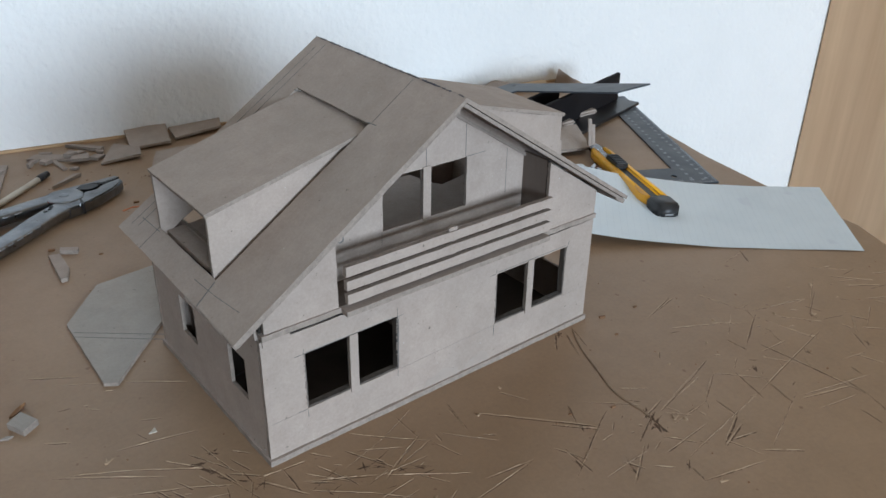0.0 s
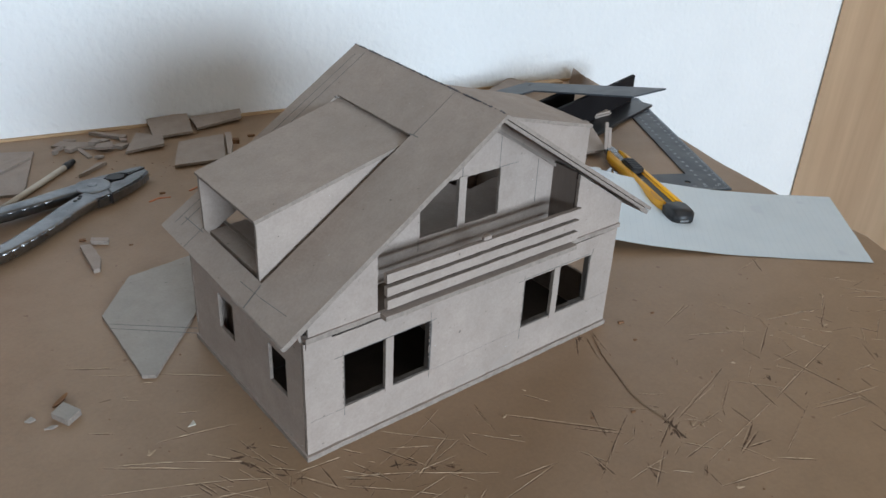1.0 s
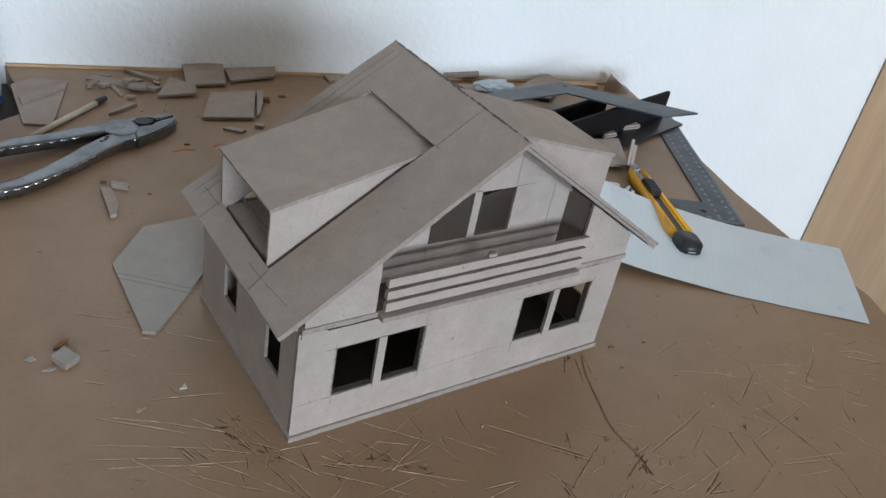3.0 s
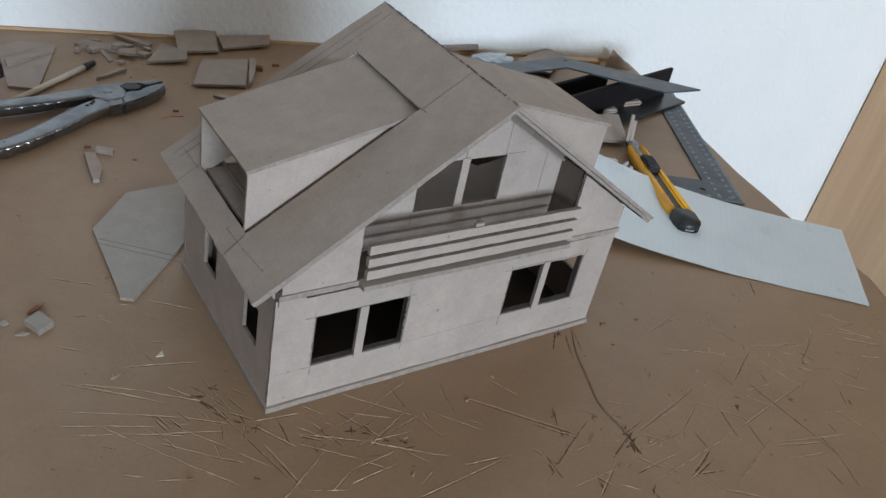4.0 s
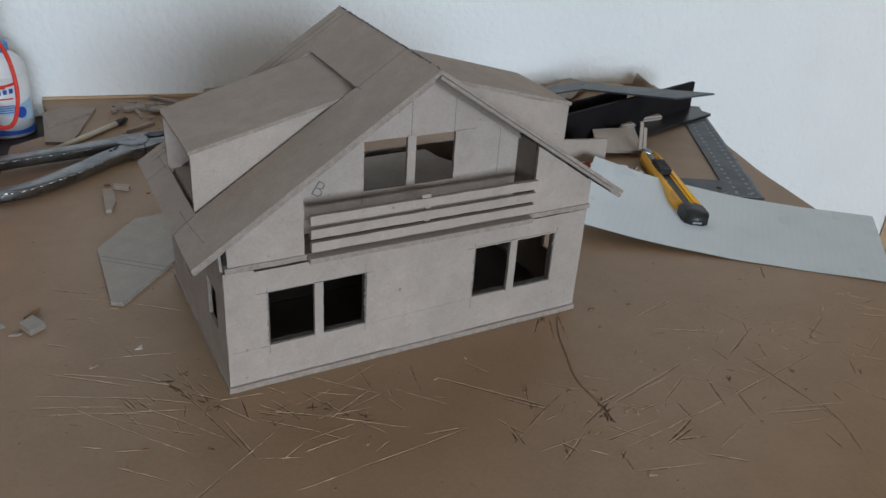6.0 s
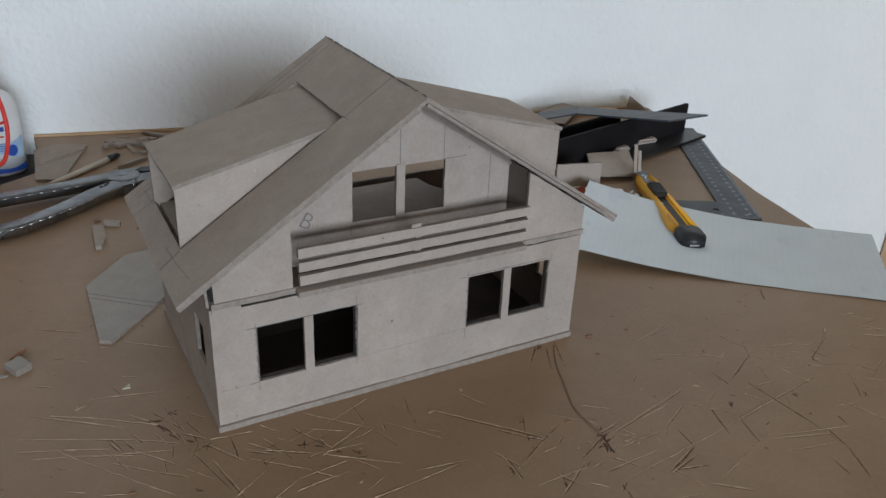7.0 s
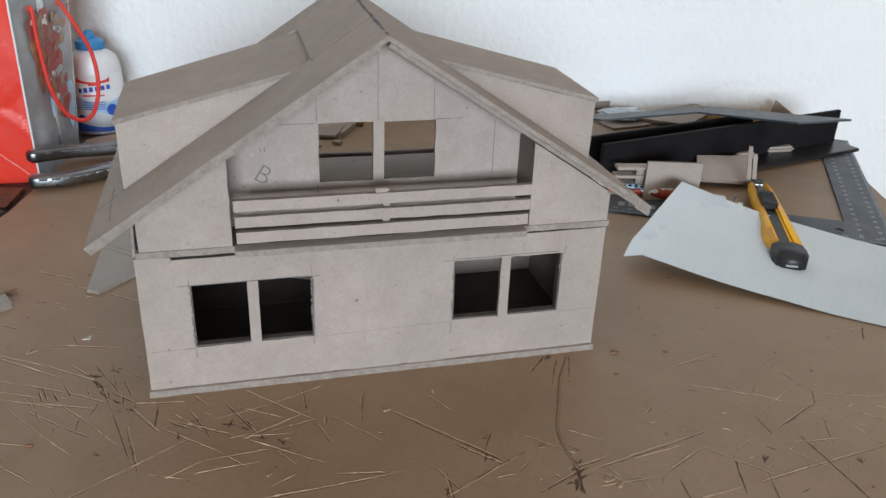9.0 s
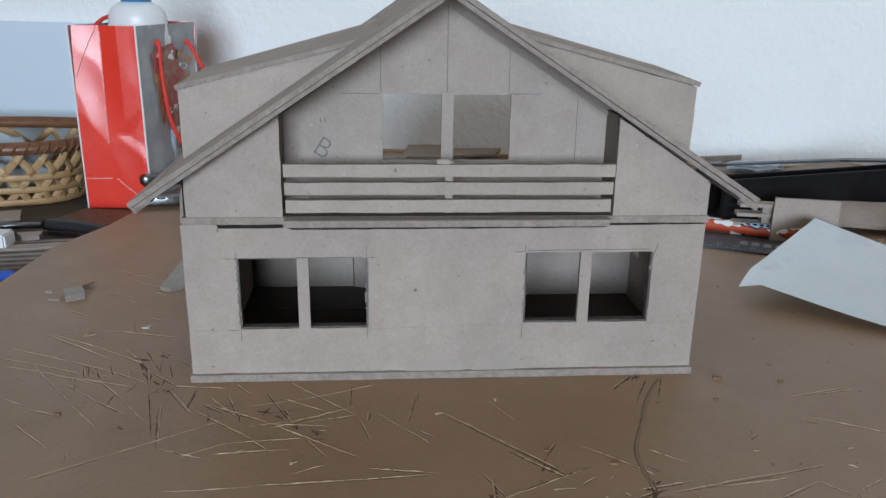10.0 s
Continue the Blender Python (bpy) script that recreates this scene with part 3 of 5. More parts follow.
part("verge_strip", panel(rect(0.9, 4.0, 1, 97), [], lambda a, b, c: Vector(LEFT2(a, b, 0.3 + c * 0.7)) + Vector((0, 0, 0.1)), 4, 0.15), CARD_DIM, house, "worn second layer under the roof edge")
part("verge_strip", panel(rect(1.7, 5.0, 1, 99), [], lambda a, b, c: Vector(RIGHT2(a, b, 0.3 + c * 0.7)) + Vector((0, 0, 0.05)), 4, 0.15), CARD_DIM, house, "worn second layer under the roof edge")
part("eave_strip", panel(rect(2, 40, -1, 5), [], RIGHT2, 4, 0.15), CARD, house)

# Black backing added so the slit beside the dormer cheek reads as shaded.
part("slit_backing", panel(rect(25, 30.4, 8, 78), [], lambda a, b, c: LEFT(a, b, c - 2.4), 5, 0.1), GAP_SHADE, house)

# dormers: a sloping lid on two triangular cheeks
lid_l = slope((79.5, 28.2, 136.4), (77.5, 91, 138.8), (-5.4, 89.5, 116), (-5, 29.2, 114.8), RT)
part("dormer_roof", panel(rect(0, 100, 0, 100), [], lid_l, 5, 0.15), CARD, house)
part("dormer_cheek", panel([(-4, 80), (-4, 113.0), (30, 122.0), (70, 132.6), (70, 126)], [], front(29.9)), CARD, house)
part("dormer_cheek", panel([(-4.2, 81), (-4.4, 113.8), (70, 133.6), (70, 128)], [], front(87)), CARD, house)
part("dormer_floor", panel(rect(-1.5, 24, 32.5, 86.8), [], lambda a, b, c: (a, b, 82.6 + 2.2 * c + 0.06 * a)), CARD, house)
lid_r = slope((127, 31, 138), (127, 90, 140), (209.8, 90, 118.4), (209.2, 31.5, 117.2), RT)
part("dormer_roof", panel(rect(0, 100, 0, 100), [], lid_r, 5, 0.15), CARD, house)
part("dormer_cheek", panel([(207.6, 86.4), (208, 115.2), (134, 134.0)], [], front(32.4)), CARD, house)
part("dormer_cheek", panel([(207.6, 88), (208, 116.2), (136, 135)], [], front(87)), CARD, house)
part("dormer_front", panel(rect(34.4, 86.8, 87.5, 115.8), [], side(205.6)), CARD, house)
joint = bmesh.new()
for k in range(34):
    t = k / 34 + random.uniform(0, 0.012)
    p, q = (Vector((-4, 29.75, 113.1)).lerp(Vector((70, 29.75, 132.7)), a) for a in (t, t + random.uniform(0.008, 0.03)))
    tube([p, q], [random.uniform(0.12, 0.4), random.uniform(0.1, 0.25)], 5, 1.0, joint)
part("joint_line", joint, INK, house, "dark broken line along the joint under the dormer roof")
seam = bmesh.new()
for i in range(150):
    a = random.uniform(0, 1)
    c = Vector((101.5, -9.5, 154.9)).lerp(Vector((101, 113, 158.6)), a)
    w = random.uniform(0.3, 1.4)
    obox((c.x - random.uniform(-0.2, 0.9), c.y - w), (c.x + random.uniform(-0.6, 0.6), c.y + w), random.uniform(0.2, 0.9), random.uniform(0.1, 0.45), c.z - 0.3, seam, random.uniform(0.2, 1))
tagged(part("ridge_seam", seam, INK, house), "ragged dark inked seam along the ridge", kind="stuff")


def drawn(lay, a, b, width=0.35, lift=0.12):
    """A pencil stroke between two points of a laid-out sheet."""
    bm = bmesh.new()
    p, q = Vector(lay(a[0], a[1], 1)), Vector(lay(b[0], b[1], 1))
    n = (Vector(lay(a[0], a[1], 1)) - Vector(lay(a[0], a[1], 0))).normalized()
    w = (q - p).normalized().cross(n) * width / 2
    vs = [bm.verts.new(v) for v in (p - w, q - w * 0.7, q + w * 0.7, p + w)]
    up = [bm.verts.new(v.co + n * lift) for v in vs]
    bm.faces.new(up)
    for i in range(4):
        bm.faces.new((vs[i], vs[(i + 1) % 4], up[(i + 1) % 4], up[i]))
    return bm


def on_front(y):
    return lambda a, b, c: (a, y + (1 - c) * 1.0, b)


ROOF_LINES = (
    (LEFT, (90, 5), (90, 98), 0.35), (LEFT, (94.5, 4), (94.5, 96), 0.3), (LEFT, (39, 5.4), (26, 6), 0.4), (LEFT, (25, 6), (9, 7.5), 0.4), (LEFT, (27.5, 0.3), (29.5, 9), 0.8),
    (LEFT, (78, 0), (78.5, 10), 0.35), (LEFT, (92, 8), (76, 8.5), 0.5), (LEFT, (29, 78), (29.5, 99), 0.3), (LEFT, (31, 78), (26, 78.3), 0.6), (LEFT, (82, 76.5), (77, 77), 0.6),
    (on_front(20), (76.5, 113.5), (76.5, 131), 0.35), (on_front(20), (102.5, 113.8), (102.5, 147), 0.35), (on_front(20), (127, 113.5), (127, 131), 0.35),
    (on_front(20), (61, 113.3), (76, 113.3), 0.35), (on_front(20), (127.5, 113.4), (140, 113.6), 0.35), (on_front(20), (155, 87), (155, 112), 0.35), (on_front(20), (76.2, 80), (76.2, 87), 0.3),
)
WALL_LINES = (
    (on_front(0), (71, 22), (133, 23.4), 0.1), (on_front(0), (70.4, 18), (70.4, 57), 0.25), (on_front(0), (133, 17), (133, 23.4), 0.35), (on_front(0), (184.5, 50), (186.5, 57.5), 0.3),
    (on_front(0), (20.3, 17.5), (20.3, 22), 0.3), (on_front(0), (15.5, 22.2), (20, 22.2), 0.3), (on_front(0), (15.5, 52.2), (20, 52.2), 0.3), (on_front(0), (20.1, 52.2), (20.1, 55), 0.3),
    (on_front(0), (70.6, 52.2), (74, 52.4), 0.35), (on_front(0), (70.7, 24), (71, 51), 0.45), (on_front(0), (21, 52.3), (69, 52.6), 0.35), (on_front(0), (129, 54.2), (133, 54.3), 0.35), (on_front(0), (133.1, 54.6), (133.1, 57), 0.35),
    (on_front(0), (134, 54.8), (184, 55.0), 0.35), (on_front(0), (185, 23), (203, 23.4), 0.1), (on_front(0), (2, 22), (15, 22.1), 0.12),
)
for lay, a, b, w in ROOF_LINES + WALL_LINES:
    part("pencil_line", drawn(lay, a, b, w), PENCIL_SOFT if w < 0.2 else PENCIL, house)
for cx, cz, rx, rz, sd in ((98, 5.5, 12, 4.2, 1), (122, 5.5, 9, 4.5, 2)):
    bm = bmesh.new()
    vs = []
    for k in range(15):
        a = math.pi * k / 14
        d = 1 + 0.5 * noise.noise(Vector((math.cos(a) * 1.6, math.sin(a) * 1.6, sd * 3.1)))
        vs.append(bm.verts.new((cx + rx * math.cos(a), -0.05 - 0.012 * sd, 2.7 + (cz - 2.7 + rz) * d * math.sin(a))))
    f = bm.faces.new(vs)
    bmesh.ops.extrude_face_region(bm, geom=[f])
    bm.verts.ensure_lookup_table()
    for v in bm.verts[15:]:
        v.co.y = -0.02
    part("glue_stain", bm, STAINED, house)
scrib = spline([(128, 90, 68.7), (136, 93, 68.7), (139, 87, 68.7), (131, 84, 68.7), (140, 82, 68.7), (142, 76, 68.7), (133, 75, 68.7), (130, 80, 68.7), (143, 86, 68.7), (146, 80, 68.7)], 6)
part("pencil_scribble", tube(scrib, 0.3, 5, 0.3), PENCIL, house)
for body, size, at, turn in (("B", 0.0118, (0.0485, 0.0198, 0.0905), 33), ('"', 0.010, (0.0525, 0.0198, 0.0965), -6)):
    txt = bpy.data.curves.new("pencil_letter", "FONT")
    txt.body, txt.size, txt.extrude, txt.offset = body, size, 0.00006, -0.00022
    tmp = bpy.data.objects.new("pencil_letter", txt)
    scene.collection.objects.link(tmp)
    bpy.context.view_layer.update()
    letter = bpy.data.meshes.new_from_object(tmp.evaluated_get(bpy.context.evaluated_depsgraph_get()))
    bpy.data.objects.remove(tmp)
    letter.materials.clear()
    letter.materials.append(PENCIL)
    lob = new("pencil_letter", letter)
    lob.parent = house
    lob.matrix_basis = Matrix.Translation(-house.location) @ pose(*at, 90, turn, 0)

# ---- cuts and crumbs on the board ----
LIGHT_A = [(-80, 51, -39, 21), (-74, 48, -49, 34), (-49, 34, -24, 16), (-86, 34, -56, 20), (-56, 20, -36, 10), (-86, 24, -70, 18), (-70, 18, -47, 8), (-83, 17, -65, 11), (-65, 11, -39, -1), (-70, 18, -58, 2), (-58, 2, -27, -36), (-50, -1, -33, -16), (-33, -16, -20, -26), (-39, 3, -23, -16), (-23, -16, -10, -33), (-52, 52, -16, 43), (-10, -4, 14, -7), (-36, 10, -19, -1), (-58, 7, -21, -5), (-39, -68, -17, -54), (-17, -54, 16, -33), (8, -56, 22, -48), (22, -48, 47, -46), (18, -55, 44, -53)]
LIGHT_D = [(5, -24, 27, -43), (27, -43, 38, -55), (-9, -6, 4, -26), (6, -18, 35, -35), (35, -35, 68, -59), (6, -76, 37, -74), (37, -74, 96, -70), (71, -66, 96, -70), (26, -22, 46, -17), (46, -17, 74, -6), (39, -3, 67, -31), (67, -31, 72, -48), (48, -35, 69, -30), (50, -31, 66, -24), (36, -39, 56, -28), (74, -29, 93, -51), (-57, -32, -39, -49), (-70, -12, -61, -17), (-57, -21, -46, -25), (17, -3, 24, -12), (9, -14, 24, -32), (47, -68, 57, -63), (-10, 20, -3, 12), (-37, 32, -24, 16)]
LIGHT_E = [(-36, 67, -26, 62), (32, -35, 59, -38), (35, -15, 55, -27), (28, -37, 41, -34), (48, -44, 57, -58)]
LIGHT_B = [(283, -24, 291, -55), (306, -94, 227, -105), (227, -105, 154, -113), (221, -80, 195, -93), (240, -117, 194, -132), (297, -114, 306, -142), (306, -142, 305, -158), (283, -74, 275, -90), (238, -39, 264, -53), (336, -10, 372, -7), (294, -57, 335, -70), (289, -61, 297, -98), (236, -131, 266, -138), (400, -78, 411, -85), (236, -121, 273, -133), (269, -18, 246, -22), (-60, 121, -36, 105), (-34, 105, -2, 80), (235, -24, 267, -16), (368, -75, 391, -91), (240, -120, 287, -133), (-70, 135, -47, 120)]
LIGHT_C = [(224, -72, 170, -84), (96, -27, 130, -64), (220, -80, 240, -102), (186, -131, 202, -144), (146, -126, 181, -136), (289, -117, 306, -121), (373, -47, 392, -67), (373, -63, 392, -84), (300, -70, 317, -90), (146, -55, 167, -74), (259, -85, 280, -87), (261, -49, 277, -62), (121, -109, 146, -94), (117, -22, 125, -36), (365, -93, 377, -99), (329, -107, 339, -117)]
DARK_A = [(288, -62, 258, -76), (254, -65, 254, -79), (265, -80, 268, -142), (268, -142, 258, -162), (227, -71, 215, -74), (230, -87, 222, -110), (238, -98, 231, -120), (201, -95, 199, -109), (199, -109, 175, -118), (346, -68, 319, -80), (320, -106, 309, -120), (323, -98, 324, -104), (185, -6, 175, -26), (193, -2, 185, -22), (123, -56, 137, -72), (167, -82, 145, -92), (123, -80, 108, -88), (113, -73, 112, -92), (336, -96, 341, -106), (181, -118, 196, -122), (271, -126, 268, -142), (253, -144, 251, -156), (303, -141, 303, -147), (316, -63, 331, -68)]
DARK_B = [(-23, 16, -17, -3), (-17, -3, -5, -44), (-20, 32, -15, 6), (-27, 30, -13, 4), (-18, 7, -6, -4), (-9, -18, -2, -50), (3, -6, 2, -24), (8, -20, 17, -27), (-29, 14, -24, 0), (-38, 16, -34, 7), (-42, 12, -38, 3), (-47, 17, -43, 5), (-48, 14, -45, 5), (-13, 15, -9, 3), (89, -16, 86, -36), (72, -28, 71, -34), (22, -25, 24, -34), (31, -12, 43, -35), (39, -25, 41, -29), (16, -13, 23, -30), (64, -7, 64, -26), (120, -57, 138, -75), (175, -119, 196, -114)]
DARK_C = [(292, -54, 286, -64), (138, -52, 131, -65), (109, -70, 116, -85), (150, -118, 148, -126), (154, -113, 147, -118), (91, -13, 86, -35), (180, -2, 168, -15), (104, -90, 151, -66), (358, -6, 348, -20), (285, -123, 283, -130), (164, -79, 162, -92)]


def cut(bm, x0, y0, x1, y1, w, h, low=0.12):
    """A ragged, broken ridge of torn fibre, or a dark slit, along a knife stroke."""
    a, b = Vector((x0, y0, 0)), Vector((x1, y1, 0))
    n = max(5, int((b - a).length / 1.0))
    u = (b - a).normalized()
    s = Vector((-u.y, u.x, 0))
    bow, phase = random.uniform(-0.012, 0.012) * (b - a).length, random.uniform(0, 9)
    lead, tail = random.uniform(0.1, 0.45), random.uniform(0.1, 0.45)
    prev = None
    for i in range(n + 1):
        t = i / n
        c = a.lerp(b, t) + s * (bow * 4 * t * (1 - t) + random.uniform(-0.1, 0.1) + 0.25 * noise.noise(Vector((phase, 0.2 * i, 5))))
        fade = min(1, 0.08 + t / lead) * min(1, 0.08 + (1 - t) / tail)
        k = w * fade * (low + (1 - low) * min(1, 1.7 * abs(noise.noise(Vector((phase, 0.13 * i, 0)))) + 0.5 * abs(noise.noise(Vector((0.6 * i, phase, 1)))))) * random.uniform(0.6, 1.1)
        up = h * fade * (0.25 + 1.2 * abs(noise.noise(Vector((0.21 * i, phase, 3)))))
        ring = [bm.verts.new(c - s * k / 2), bm.verts.new(c + s * k * 0.1 + Vector((0, 0, up))), bm.verts.new(c + s * k / 2)]
        if prev and random.random() > 0.05:
            bm.faces.new((prev[0], ring[0], ring[1], prev[1]))
            bm.faces.new((prev[1], ring[1], ring[2], prev[2]))
        prev = ring


light, dark = bmesh.new(), bmesh.new()
rnd = random.Random(5)


def stroke(x0, y0, x1, y1, pale, deep):
    """One knife stroke: a dark slit with a pale torn lip along its upper side, each only as wide as given; their tones
    also paint in the lip's highlight and shadow.
    """
    u = Vector((x1 - x0, y1 - y0, 0)).normalized()
    off = Vector((-u.y, u.x, 0)) * (0.4 * pale + 0.3 * deep)
    off = off if off.y > 0 else -off
    if pale:
        cut(light, x0 + off.x, y0 + off.y, x1 + off.x, y1 + off.y, pale, 0.42)
    if deep:
        cut(dark, x0, y0, x1, y1, deep, 0.05, 0.45)


for r in LIGHT_A + LIGHT_D + LIGHT_E:
    stroke(*r, random.uniform(0.6, 1.15), random.uniform(0.35, 0.6))
for r in LIGHT_B + LIGHT_C:
    stroke(*r, random.uniform(0.4, 0.85), random.uniform(0.45, 0.8))
for r in DARK_A + DARK_B + DARK_C:
    stroke(*r, random.uniform(0.4, 0.75), random.uniform(0.75, 1.35) if r[0] > 100 else random.uniform(0.55, 1.05))
# runs of strokes: middle, spread, main direction, its scatter, longest, how many
for cx, cy, sx, sy, ang, wob, longest, n in (
    (30, -38, 36, 14, -0.6, 0.3, 24, 8), (25, -35, 34, 14, 0.3, 0.25, 20, 6), (-58, 15, 24, 14, -0.5, 0.2, 20, 6), (-20, 10, 10, 18, -1.35, 0.3, 12, 5),
    (165, -92, 45, 16, 0.22, 0.25, 34, 14), (160, -95, 30, 20, -1.0, 0.35, 20, 10), (285, -85, 55, 22, 0.25, 0.2, 30, 9), (280, -80, 60, 25, -0.75, 0.3, 26, 8),
    (365, -75, 30, 22, -0.5, 0.5, 22, 12), (-45, 90, 26, 18, -0.6, 0.25, 34, 8), (250, -95, 70, 25, 0.75, 0.2, 40, 6), (300, -70, 60, 25, -0.4, 0.5, 12, 12),
):
    for _ in range(n):
        x, y = rnd.gauss(cx, sx * 0.75), rnd.gauss(cy, sy * 0.75)
        t, ln = ang + rnd.gauss(0, wob), rnd.uniform(2, 8) if rnd.random() < 0.5 else rnd.uniform(8, longest)
        x1, y1 = x + ln * math.cos(t), y + ln * math.sin(t)
        if any(-4 < a < 210 and b > -5 for a, b in ((x, y), (x1, y1), ((x + x1) / 2, (y + y1) / 2))):
            continue
        k = rnd.random()
        stroke(x, y, x1, y1, rnd.uniform(0.35, 0.8) if k < 0.75 else 0, rnd.uniform(0.25, 0.45) if k < 0.6 else rnd.uniform(0.45, 0.8))
for x, y, s, a in ((171.3, -91.3, 4.5, 0.1), (175.4, -95.3, 3, 0.6), (152, -131, 4, -0.4), (300.3, -67.8, 3, 0.3), (318.5, -81.7, 3.5, -0.2), (351.6, -62.3, 4, 0.3), (96.1, -30.4, 3, 0.2), (-58.6, 46.2, 4.5, 0.4), (45.3, -61.6, 2.5, 0.5), (206.6, -60.9, 2, 0), (119.9, -20.8, 1.8, 1), (265, -49.7, 3, 0.9), (240.5, -61.3, 2.4, 0.2)):
    obox((x, y), (x + s * math.cos(a), y + s * math.sin(a)), s * 0.35, 0.35, 0.05, light, 0.3)
    obox((x + 0.4, y - 0.5), (x + s * 0.7 * math.cos(a + 0.7), y + s * 0.7 * math.sin(a + 0.7)), s * 0.25, 0.7, 0.05, light, 0.2)
solo("torn_fibres", light, FIBRE, "pale torn fibres along knife cuts in the board", "knife cuts", kind="stuff", at=(0, 0, 0))
for x, y, r in ((164, -80.3, 2.2), (163.1, -84.3, 2.6), (-26.6, 21.6, 2.2), (-24.5, 15.7, 2.0), (-17.6, 24.4, 1.8), (-20.5, 4.9, 1.6), (-8.4, -8, 1.6), (37.9, -29.9, 1.8), (31.9, -26, 1.4), (52.1, -41.9, 1.5), (11.8, -29.8, 1.3), (-18.3, -35.6, 1.4), (162.2, -88.3, 2.6), (161.3, -92.2, 1.8), (129.3, -98.9, 1.8), (127.3, -103.9, 1.4), (241.3, -91.9, 1.4), (279.4, -101.2, 1.6), (110.9, -83.9, 1.4), (318.5, -81.7, 1.6), (315.7, -117.3, 1.2), (149.7, -116, 1.2), (-22.5, 11.7, 1.4), (-14.4, -1.1, 1.3), (45, -37.9, 1.2), (130.7, -68.2, 1.2), (181.4, -3.7, 1.5)):
    for _ in range(3):
        t, ln = rnd.gauss(1.15 if x > 60 else -0.9, 0.45), r * rnd.uniform(1.2, 2.8)
        dx, dy = rnd.uniform(-0.3, 0.3) * r, rnd.uniform(-0.3, 0.3) * r
        cut(dark, x + dx - ln * math.cos(t), y + dy - ln * math.sin(t), x + dx + ln * math.cos(t), y + dy + ln * math.sin(t), r * 0.75, 0.12)
solo("knife_cuts", dark, CUT, "dark knife slits cut into the board", "knife cuts", kind="stuff", at=(0, 0, 0))
crumbs = bmesh.new()
for q in range(260):
    x, y = (rnd.uniform(-90, 420), rnd.uniform(-140, 380)) if q < 190 else (rnd.gauss(80, 70), rnd.gauss(400, 55))
    if -6 < x < 212 and -4 < y < 128:
        continue
    a, s = rnd.uniform(0, 3.14), rnd.uniform(0.3, 1.1)
    obox((x, y), (x + s * math.cos(a), y + s * math.sin(a)), s * rnd.uniform(0.4, 0.9), s * 0.4, 0, crumbs)
for x, y, s in ((213.3, -6, 3.5), (153.7, -66.4, 2.4), (132.6, -57.3, 1.8), (-45.5, -24.6, 2.6), (167.7, 399.7, 6), (54.6, 322.1, 4), (-19.3, 277.5, 4), (6.2, 252.7, 2.5), (239.2, -10.2, 2.2), (206.7, -23.6, 2)):
    obox((x, y), (x + s, y - s * 0.3), s * 0.5, s * 0.3, 0, crumbs, 0.6)
solo("crumbs", crumbs, CRUMB, "brown crumbs and offcuts scattered on the board", "crumbs", kind="stuff", at=(0, 0, 0))
wire = spline([(190.4, -5.8, 0.3), (180.8, -21.3, 0.3), (173.2, -39, 0.3), (164.6, -60.6, 0.3), (164.1, -82.3, 0.3)], 6)
solo("stain_line", tube(wire, [0.35 + 0.4 * abs(math.sin(1.7 * k)) * min(1, 0.2 + k / 12) for k in range(len(wire))], 6, 0.04), STAIN, "thin brown trail curling over the board", "stain", smooth=True)
for x, y, x1, y1 in ((43, 312, 52.7, 315.6), (50.7, 314.7, 59.5, 311.8), (76, 315.2, 83.8, 318.8)):
    solo("orange_shaving", obox((x, y), (x1, y1), 2.0, 0.4, 0, None, 0.4), ORANGE, "thin orange shaving lying on the board", "shaving", "orange shavings")


# ---- loose cardboard ----
def scrap(pts, z=0.0, th=2.2, label="loose grey cardboard offcut on the board", name="cardboard_scrap", mat=CARD, lift=(0, 0, 0)):
    """A flat offcut; lift: height added at the first point's side, as (dz, ax, ay) along a direction in plan."""
    cx = sum(p[0] for p in pts) / len(pts)
    cy = sum(p[1] for p in pts) / len(pts)
    r = max(math.hypot(p[0] - cx, p[1] - cy) for p in pts)

    def lay(a, b, c):
        t = ((a - cx) * lift[1] + (b - cy) * lift[2]) / r
        return (a, b, z + th * c + lift[0] * (t + 1) / 2)
    return solo(name, panel(pts, [], lay, 5, 0.2), mat, label, "cardboard scrap", "loose cardboard scraps")


plate = scrap([(-37.9, 172.6), (-39.8, 104.4), (-33.8, 100.5), (55.6, 197.3), (49.6, 215.3), (-9.4, 208.5)], label="kite-shaped grey cardboard sheet lying on the board", mat=CARD_COOL)
for a, b in (((-37.4, 161.6), (4.8, 127.1)), ((-38.4, 156.8), (0.9, 123.8))):
    bm = obox(a, b, 0.35, 0.1, 2.2)
    part("pencil_line", bm, PENCIL, plate)
scrap([(-46.3, 455.9), (-27, 467.4), (-2.1, 456), (-31, 371.5), (-50.4, 379.2)], label="large flat cardboard offcut near the glue bottle")
scrap([(-45.4, 425.9), (-7.9, 446.2), (-7.9, 438.9), (-45.5, 411.3)], 2.3, label="cardboard strip lying on a larger offcut")
scrap([(100.4, 469.1), (139.7, 470), (127.8, 428.8), (92.2, 430.5)], 1.0, lift=(6, 0, 1), label="square cardboard offcut propped against the wall")
scrap([(137.9, 459.2), (187.8, 456.2), (180.5, 438.4), (134.5, 435)], 1.0, lift=(5, 0.3, 1), label="cardboard offcut propped on its neighbour")
scrap([(106.9, 411.1), (148.3, 409.2), (125, 354), (83.3, 362.2)], 1.5, label="square cardboard offcut lying on the board")
scrap([(149.3, 408.3), (155.1, 406.4), (144, 380.2), (132.7, 359.3), (127.9, 353.9)], 0, 5, label="narrow cardboard strip on edge beside a square")
